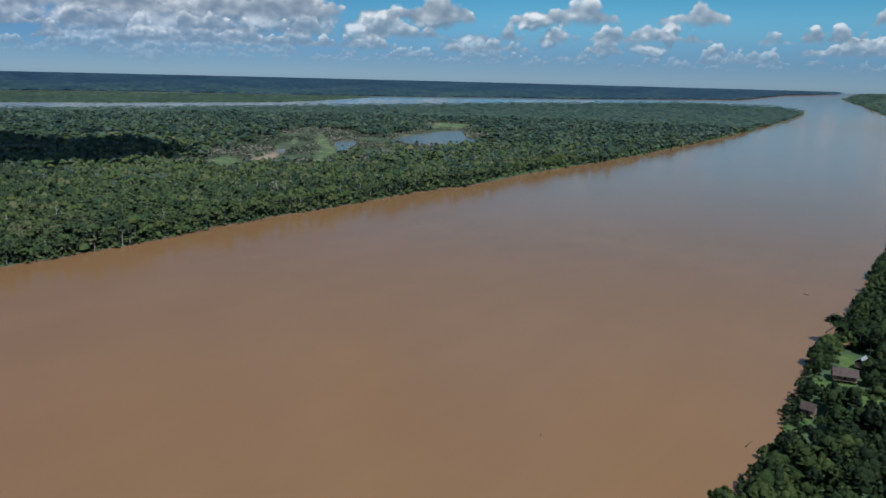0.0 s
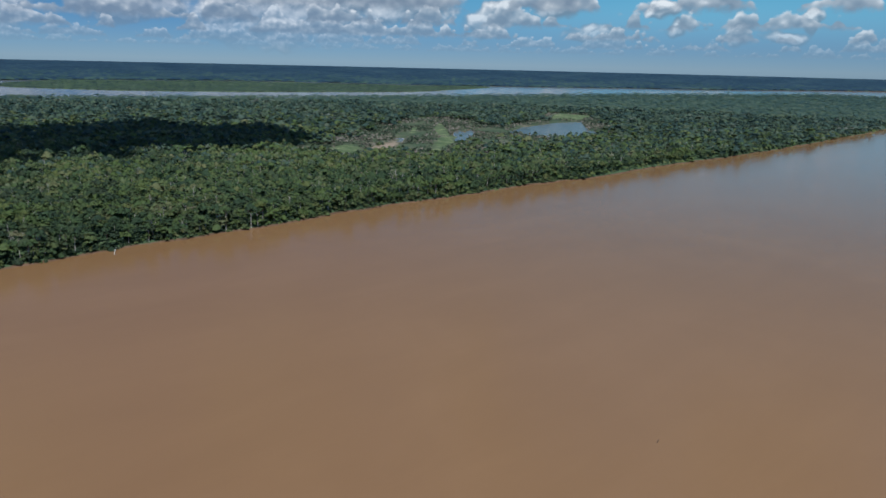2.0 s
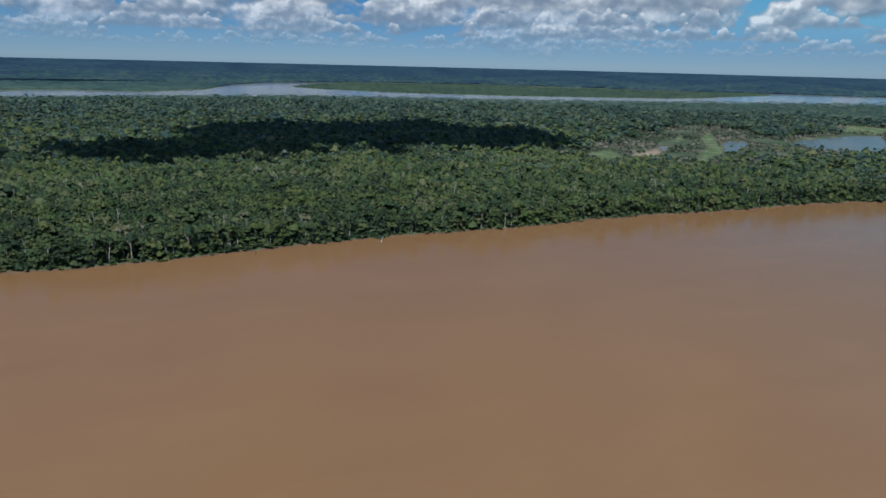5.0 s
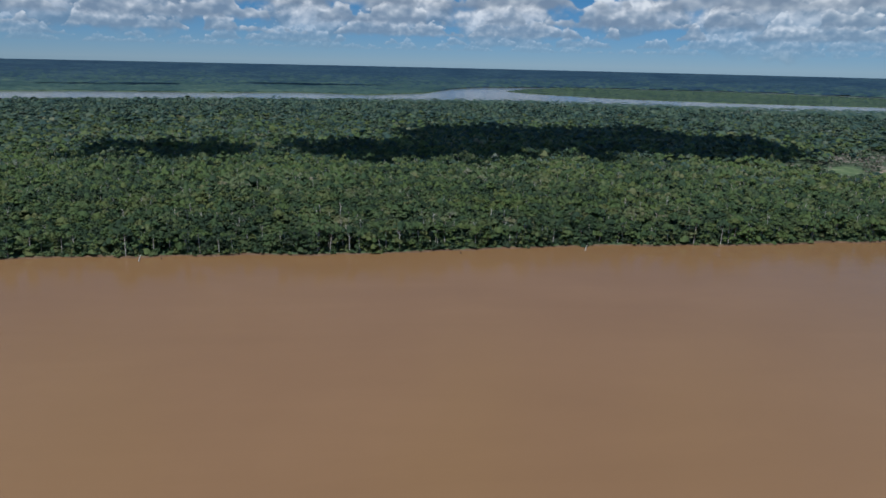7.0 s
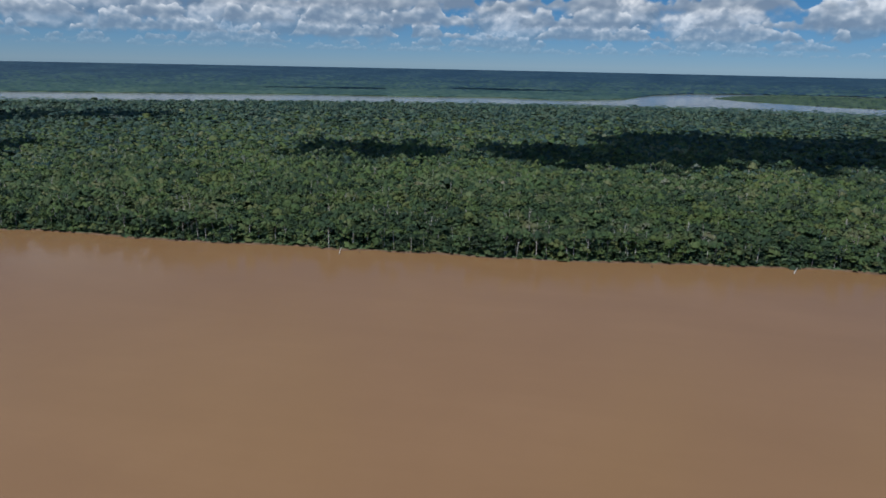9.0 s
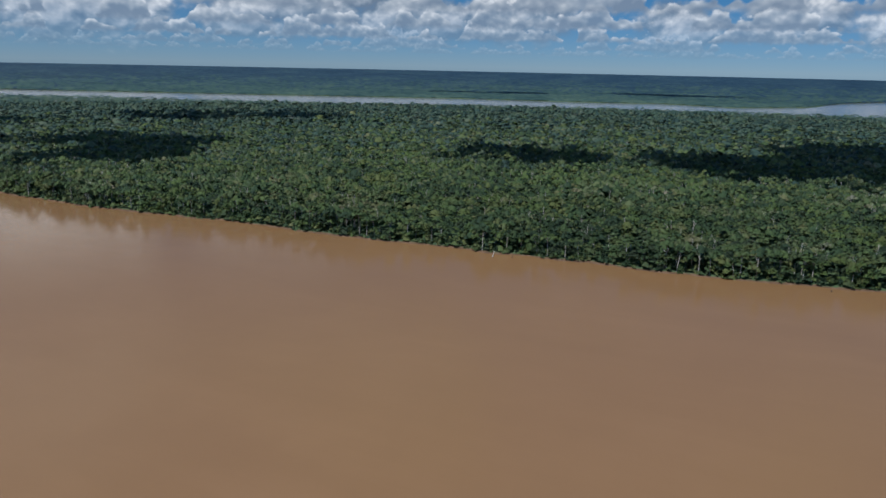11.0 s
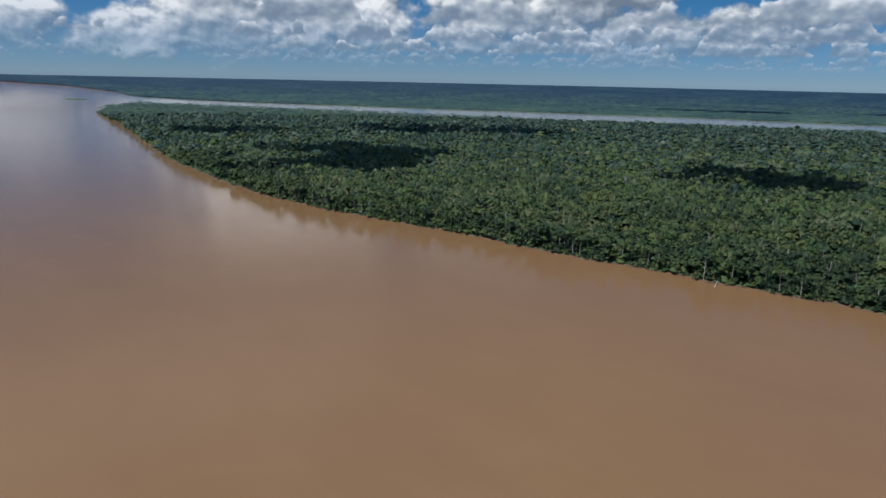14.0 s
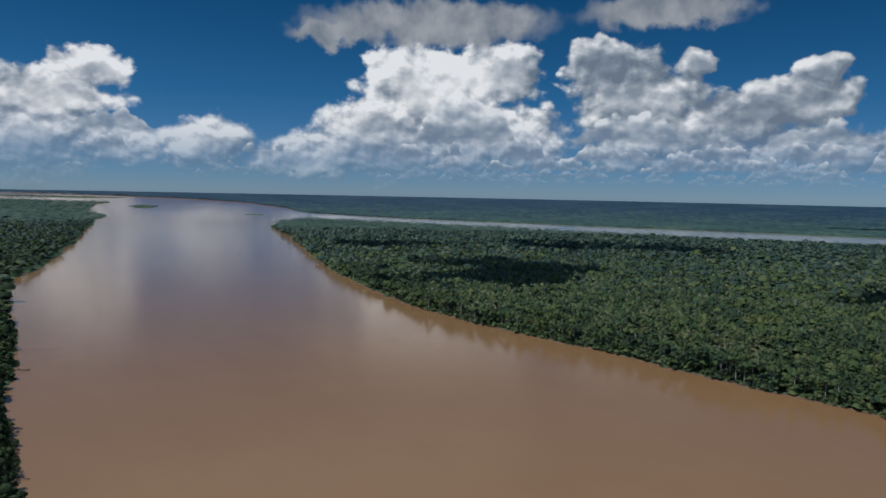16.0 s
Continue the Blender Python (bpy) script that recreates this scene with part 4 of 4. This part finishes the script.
# ---- houses, boat and driftwood ----


def plain(name, colour, rough=0.8, scale=1.5, spread=0.25, metal=0.0):
    m, g, b = material(name, rough, 0.3)
    pos = g.node("ShaderNodeNewGeometry").outputs["Position"]
    lo, hi = [c * (1 - spread) for c in colour], [c * (1 + spread) for c in colour]
    g.put(b.inputs["Base Color"], g.ramp(g.noise(pos, scale, 5.0, 0.65), [(0.3, lo), (0.7, hi)]))
    b.inputs["Metallic"].default_value = metal
    return m


PLANK = plain("weathered_planks", (0.22, 0.17, 0.12))
RUST = plain("rusty_tin_roof", (0.062, 0.043, 0.037), 0.6, 0.8, 0.4)
TIN = plain("bare_tin_roof", (0.38, 0.39, 0.40), 0.4, 0.8, 0.2, 0.3)
DARK = plain("dark_wood", (0.05, 0.04, 0.03))
WET = plain("wet_driftwood", (0.07, 0.05, 0.035), 0.6)


def box(bm, x0, y0, z0, x1, y1, z1):
    m = Matrix.Translation(((x0 + x1) / 2, (y0 + y1) / 2, (z0 + z1) / 2)) @ Matrix.Diagonal((x1 - x0, y1 - y0, z1 - z0, 1))
    bmesh.ops.create_cube(bm, size=1.0, matrix=m)


def make_house(az, r, turn, width, depth, roof_mat, roof_label, label):
    root = new("house")
    floor, eave, ridge = 1.2, 3.7, 5.6
    for ix in (-1, 0, 1):
        for iy in (-1, 1):
            bm = bmesh.new()
            limb(bm, [(ix * width * 0.45, iy * depth * 0.42, -0.6), (ix * width * 0.45, iy * depth * 0.42, floor)], [0.12, 0.12], 8)
            part("post", bm, DARK, root)
    bm = bmesh.new()
    box(bm, -width / 2, -depth / 2, floor - 0.15, width / 2, depth / 2, floor)
    part("floor_deck", bm, PLANK, root)
    for name, b in (("wall", (-width / 2, -depth / 2 + 0.9, floor, width / 2, -depth / 2 + 1.0, eave)), ("wall", (-width / 2, depth / 2 - 0.1, floor, width / 2, depth / 2, eave)),
                    ("wall", (-width / 2, -depth / 2 + 1.0, floor, -width / 2 + 0.1, depth / 2 - 0.1, eave)), ("wall", (width / 2 - 0.1, -depth / 2 + 1.0, floor, width / 2, depth / 2 - 0.1, eave))):
        bm = bmesh.new()
        box(bm, *b)
        part(name, bm, PLANK, root)
    for sx in (-0.25, 0.3):
        bm = bmesh.new()
        box(bm, sx * width - 0.5, -depth / 2 + 0.86, floor + 0.9, sx * width + 0.5, -depth / 2 + 0.9, floor + 1.9)
        part("window", bm, DARK, root, "dark open window")
    bm = bmesh.new()
    box(bm, -0.45, -depth / 2 + 0.86, floor, 0.45, -depth / 2 + 0.9, floor + 2.0)
    part("door", bm, DARK, root, "dark plank door")
    for side in (-1, 1):
        bm = bmesh.new()
        n = int(width / 0.45)
        a = [[], [], [], []]
        for i in range(n + 1):
            x = -width / 2 - 0.4 + (width + 0.8) * i / n
            w = 0.035 * (i % 2)
            a[0].append(bm.verts.new((x, side * (depth / 2 + 0.6), eave - 0.45 + w)))
            a[1].append(bm.verts.new((x, 0, ridge + w)))
            a[2].append(bm.verts.new((x, 0, ridge + w - 0.06)))
            a[3].append(bm.verts.new((x, side * (depth / 2 + 0.6), eave - 0.51 + w)))
        for p, q in ((0, 1), (2, 3), (3, 0)):
            for i in range(n):
                bm.faces.new((a[p][i], a[p][i + 1], a[q][i + 1], a[q][i]))
        bmesh.ops.recalc_face_normals(bm, faces=bm.faces)
        part("roof", bm, roof_mat, root, roof_label)
    p = heading(az) * r
    root.matrix_world = pose(p.x, p.y, ground_z(p.x, p.y), 0, 0, turn)
    return tagged(root, label, "house")


make_house(46.9, 322, 60, 9.0, 6.5, RUST, "rusty brown tin roof", "wooden stilt house with a rusty brown roof among trees")
make_house(48.6, 277, 35, 4.6, 3.8, RUST, "rusty brown tin roof", "small wooden stilt house by the river bank")
make_house(46.0, 341, 120, 5.0, 4.0, TIN, "bright bare tin roof", "small wooden hut with a bright tin roof")


def make_canoe(az, r, turn):
    root = new("canoe")
    bm = bmesh.new()
    rows = []
    for i in range(9):
        x = -3.2 + 6.4 * i / 8
        w = 0.5 * math.sqrt(max(0.02, 1 - (x / 3.25) ** 2))
        z = 0.12 * (x / 3.2) ** 2
        rows.append([bm.verts.new((x, k * w, z + h)) for k, h in ((-1, 0.35), (-0.7, -0.05), (0.7, -0.05), (1, 0.35), (0.88, 0.33), (0.6, 0.02), (-0.6, 0.02), (-0.88, 0.33))])
    for a, b in zip(rows, rows[1:]):
        for k in range(8):
            bm.faces.new((a[k], b[k], b[(k + 1) % 8], a[(k + 1) % 8]))
    bm.faces.new(rows[0]), bm.faces.new(rows[-1][::-1])
    bmesh.ops.recalc_face_normals(bm, faces=bm.faces)
    part("hull", bm, DARK, root)
    for x in (-1.2, 0.9):
        bm = bmesh.new()
        box(bm, x - 0.15, -0.42, 0.22, x + 0.15, 0.42, 0.26)
        part("bench", bm, PLANK, root)
    p = heading(az) * r
    root.matrix_world = pose(p.x, p.y, 0.0, 0, 0, turn) @ Matrix.Scale(0.55, 4)
    return tagged(root, "small dark wooden canoe floating on the river", "canoe")


make_canoe(50.6, 459, 20)


def make_log(az, r, turn, length, thick, material_, label, rise=0.0, twigs=2, z=0.0, seed=0):
    g = random.Random(seed)
    bm = bmesh.new()
    pts = [(length * (k / 4 - 0.5), g.uniform(-0.2, 0.2), rise * k / 4 + g.uniform(-0.05, 0.1)) for k in range(5)]
    limb(bm, pts, [thick, thick * 0.95, thick * 0.8, thick * 0.6, thick * 0.3], 8)
    for k in range(twigs):
        i = g.randint(2, 4)
        p = Vector(pts[i])
        q = p + Vector((g.uniform(0.2, 0.9), g.uniform(-0.8, 0.8), g.uniform(0.4, 1.0))) * length * 0.22
        limb(bm, [p, (p + q) / 2 + Vector((0, 0, 0.1)), q], [thick * 0.4, thick * 0.3, thick * 0.1], 5)
    me = bpy.data.meshes.new("driftwood")
    bm.to_mesh(me)
    bm.free()
    me.materials.append(material_)
    ob = new("driftwood", me)
    p = heading(az) * r
    ob.matrix_world = pose(p.x, p.y, z, 0, 0, turn)
    return tagged(ob, label, "driftwood", group="driftwood in the river")


make_log(68.9, 225, 150, 1.6, 0.14, WET, "dark stump of driftwood floating on the river", 0.3, 1, seed=1)
make_log(52.2, 244, 60, 1.8, 0.15, WET, "dark branch of driftwood sticking out of the water", 2.4, 3, seed=2)
make_log(150.2, 451, 235, 8.5, 0.32, DEAD, "bleached fallen trunk lying at the waterline", 0.8, 2, 0.2, seed=3)
make_log(148.6, 449, 230, 1.5, 0.25, WET, "dark stump standing in the shallow water", 0.9, 1, seed=4)
make_log(124.7, 446, 210, 2.0, 0.3, WET, "dark stump standing in the shallow water", 1.0, 1, seed=5)
make_log(136.6, 446, 300, 9.0, 0.22, DEAD, "bleached dead trunk leaning against the forest edge", 7.0, 2, 0.3, seed=6)
make_log(114.5, 475, 200, 9.0, 0.3, DEAD, "grey fallen trunk lying at the waterline", 0.7, 3, 0.2, seed=7)
make_log(85.4, 672, 180, 3.0, 0.4, WET, "dark log stranded at the waterline", 0.8, 2, 0.1, seed=8)
make_log(79.2, 760, 175, 3.0, 0.4, WET, "dark log stranded at the waterline", 0.8, 2, 0.1, seed=9)
make_log(215.0, 520, 50, 11.0, 0.3, WET, "dead tree fallen from the near bank into the river", 1.5, 6, 0.2, seed=10)
make_log(215.0, 394, 70, 5.0, 0.2, WET, "dead branch hanging from the near bank into the river", 1.0, 4, 0.2, seed=11)
make_log(214.5, 326, 20, 5.0, 0.2, WET, "dead branch hanging from the near bank into the river", 1.0, 4, 0.2, seed=12)
make_log(48.5, 396, 120, 12.0, 0.3, DARK, "dark fallen tree at the mouth of the creek", 1.0, 5, 0.2, seed=13)

# ---- clouds ----


def make_cloud_material(name, light, shade):
    m, g, b = material(name, 1.0, 0.0)
    pos = g.node("ShaderNodeNewGeometry").outputs["Position"]
    puff = g.noise(pos, 0.022, 5.0, 0.6)
    g.put(b.inputs["Base Color"], g.ramp(puff, [(0.3, shade), (0.7, light)]))
    bump(g, b, g.math("ABSOLUTE", g.math("MULTIPLY_ADD", g.noise(pos, 0.018, 5.0, 0.62), 2.0, -1.0)), 1.0, 45.0)
    tr = g.node("ShaderNodeBsdfTranslucent")
    tr.inputs[0].default_value = (*light, 1)
    mx = g.node("ShaderNodeMixShader")
    mx.inputs[0].default_value = 0.25
    g.put(mx.inputs[1], b.outputs[0]), g.put(mx.inputs[2], tr.outputs[0])
    g.put(m.node_tree.nodes["Material Output"].inputs[0], mx.outputs[0])
    return m


CLOUD = make_cloud_material("white_cloud", (0.90, 0.90, 0.90), (0.80, 0.81, 0.83))


def sphere_template(subdivisions):
    bm = bmesh.new()
    bmesh.ops.create_icosphere(bm, subdivisions=subdivisions, radius=1.0)
    v = np.array([x.co[:] for x in bm.verts])
    f = np.array([[x.index for x in p.verts] for p in bm.faces])
    bm.free()
    return v, f


BALL = {k: sphere_template(k) for k in (2, 3)}


def billow(v, radius, seed):
    """Push a ball out into rounded cauliflower heads."""
    off = Vector((seed * 13.7, seed * 5.1, 0))
    out = np.empty(len(v))
    for i, p in enumerate(v / radius):
        q = Vector(p) * 1.6 + off
        out[i] = 0.55 * abs(noise.noise(q)) + 0.30 * abs(noise.noise(q * 2.3)) + 0.16 * abs(noise.noise(q * 5.1))
    return out


def cloud_mesh(lobes, base, seed, material_):
    """Rounded heads (x, y, z, radius) over one flat base: a single mesh."""
    vs, fs, n = [], [], 0
    for i, (x, y, z, r) in enumerate(lobes):
        ball, faces = BALL[3 if r > 0.2 else 2]
        v = ball * np.array((r, r, r * 0.85))
        v = v * (0.80 + 0.55 * billow(v, r, seed + i * 0.37))[:, None] + (x, y, z)
        under = v[:, 2] < base
        v[under, 2] = base + (v[under, 2] - base) * 0.12
        vs.append(v), fs.append(faces + n)
        n += len(v)
    me = mesh_object("cloud", np.concatenate(vs), np.concatenate(fs), [material_])
    return me


def shade_cloud(az, r, half_w, half_d, turn, height=900.0, seed=0):
    """A flat cumulus overhead that shades the ground round (az, r)."""
    g = np.random.default_rng(seed)
    lobes = [(g.uniform(-0.75, 0.75), g.uniform(-0.7, 0.7), 0.0, g.uniform(0.28, 0.5)) for k in range(14)]
    for k in range(30):
        w, out = g.uniform(0, 6.28), g.uniform(0.75, 1.25)
        lobes.append((out * math.cos(w), out * math.sin(w), 0.0, g.uniform(0.05, 0.17)))
    ob = cloud_mesh(lobes, -0.2, seed, CLOUD)
    d = heading(az) * r + SUN_DIR * (height / SUN_DIR.z)
    ob.matrix_world = pose(d.x, d.y, d.z, 0, 0, turn) @ Matrix.Diagonal((half_w, half_d, 90, 1))
    return tagged(ob, "white cumulus cloud floating high over the forest", "cloud", group="clouds overhead")


shade_cloud(129.5, 930, 150, 110, 130, seed=1)
shade_cloud(120.0, 1090, 200, 210, 120, seed=2)
shade_cloud(109.5, 1180, 170, 230, 109, seed=3)
shade_cloud(147.5, 915, 95, 100, 165, seed=4)
shade_cloud(180.0, 1010, 150, 150, 180, seed=5)
shade_cloud(171.0, 1580, 210, 110, 175, seed=6)
shade_cloud(188.0, 1480, 120, 80, 188, seed=7)
shade_cloud(136.0, 3300, 330, 70, 136, seed=8)
shade_cloud(151.0, 3150, 260, 60, 151, seed=9)
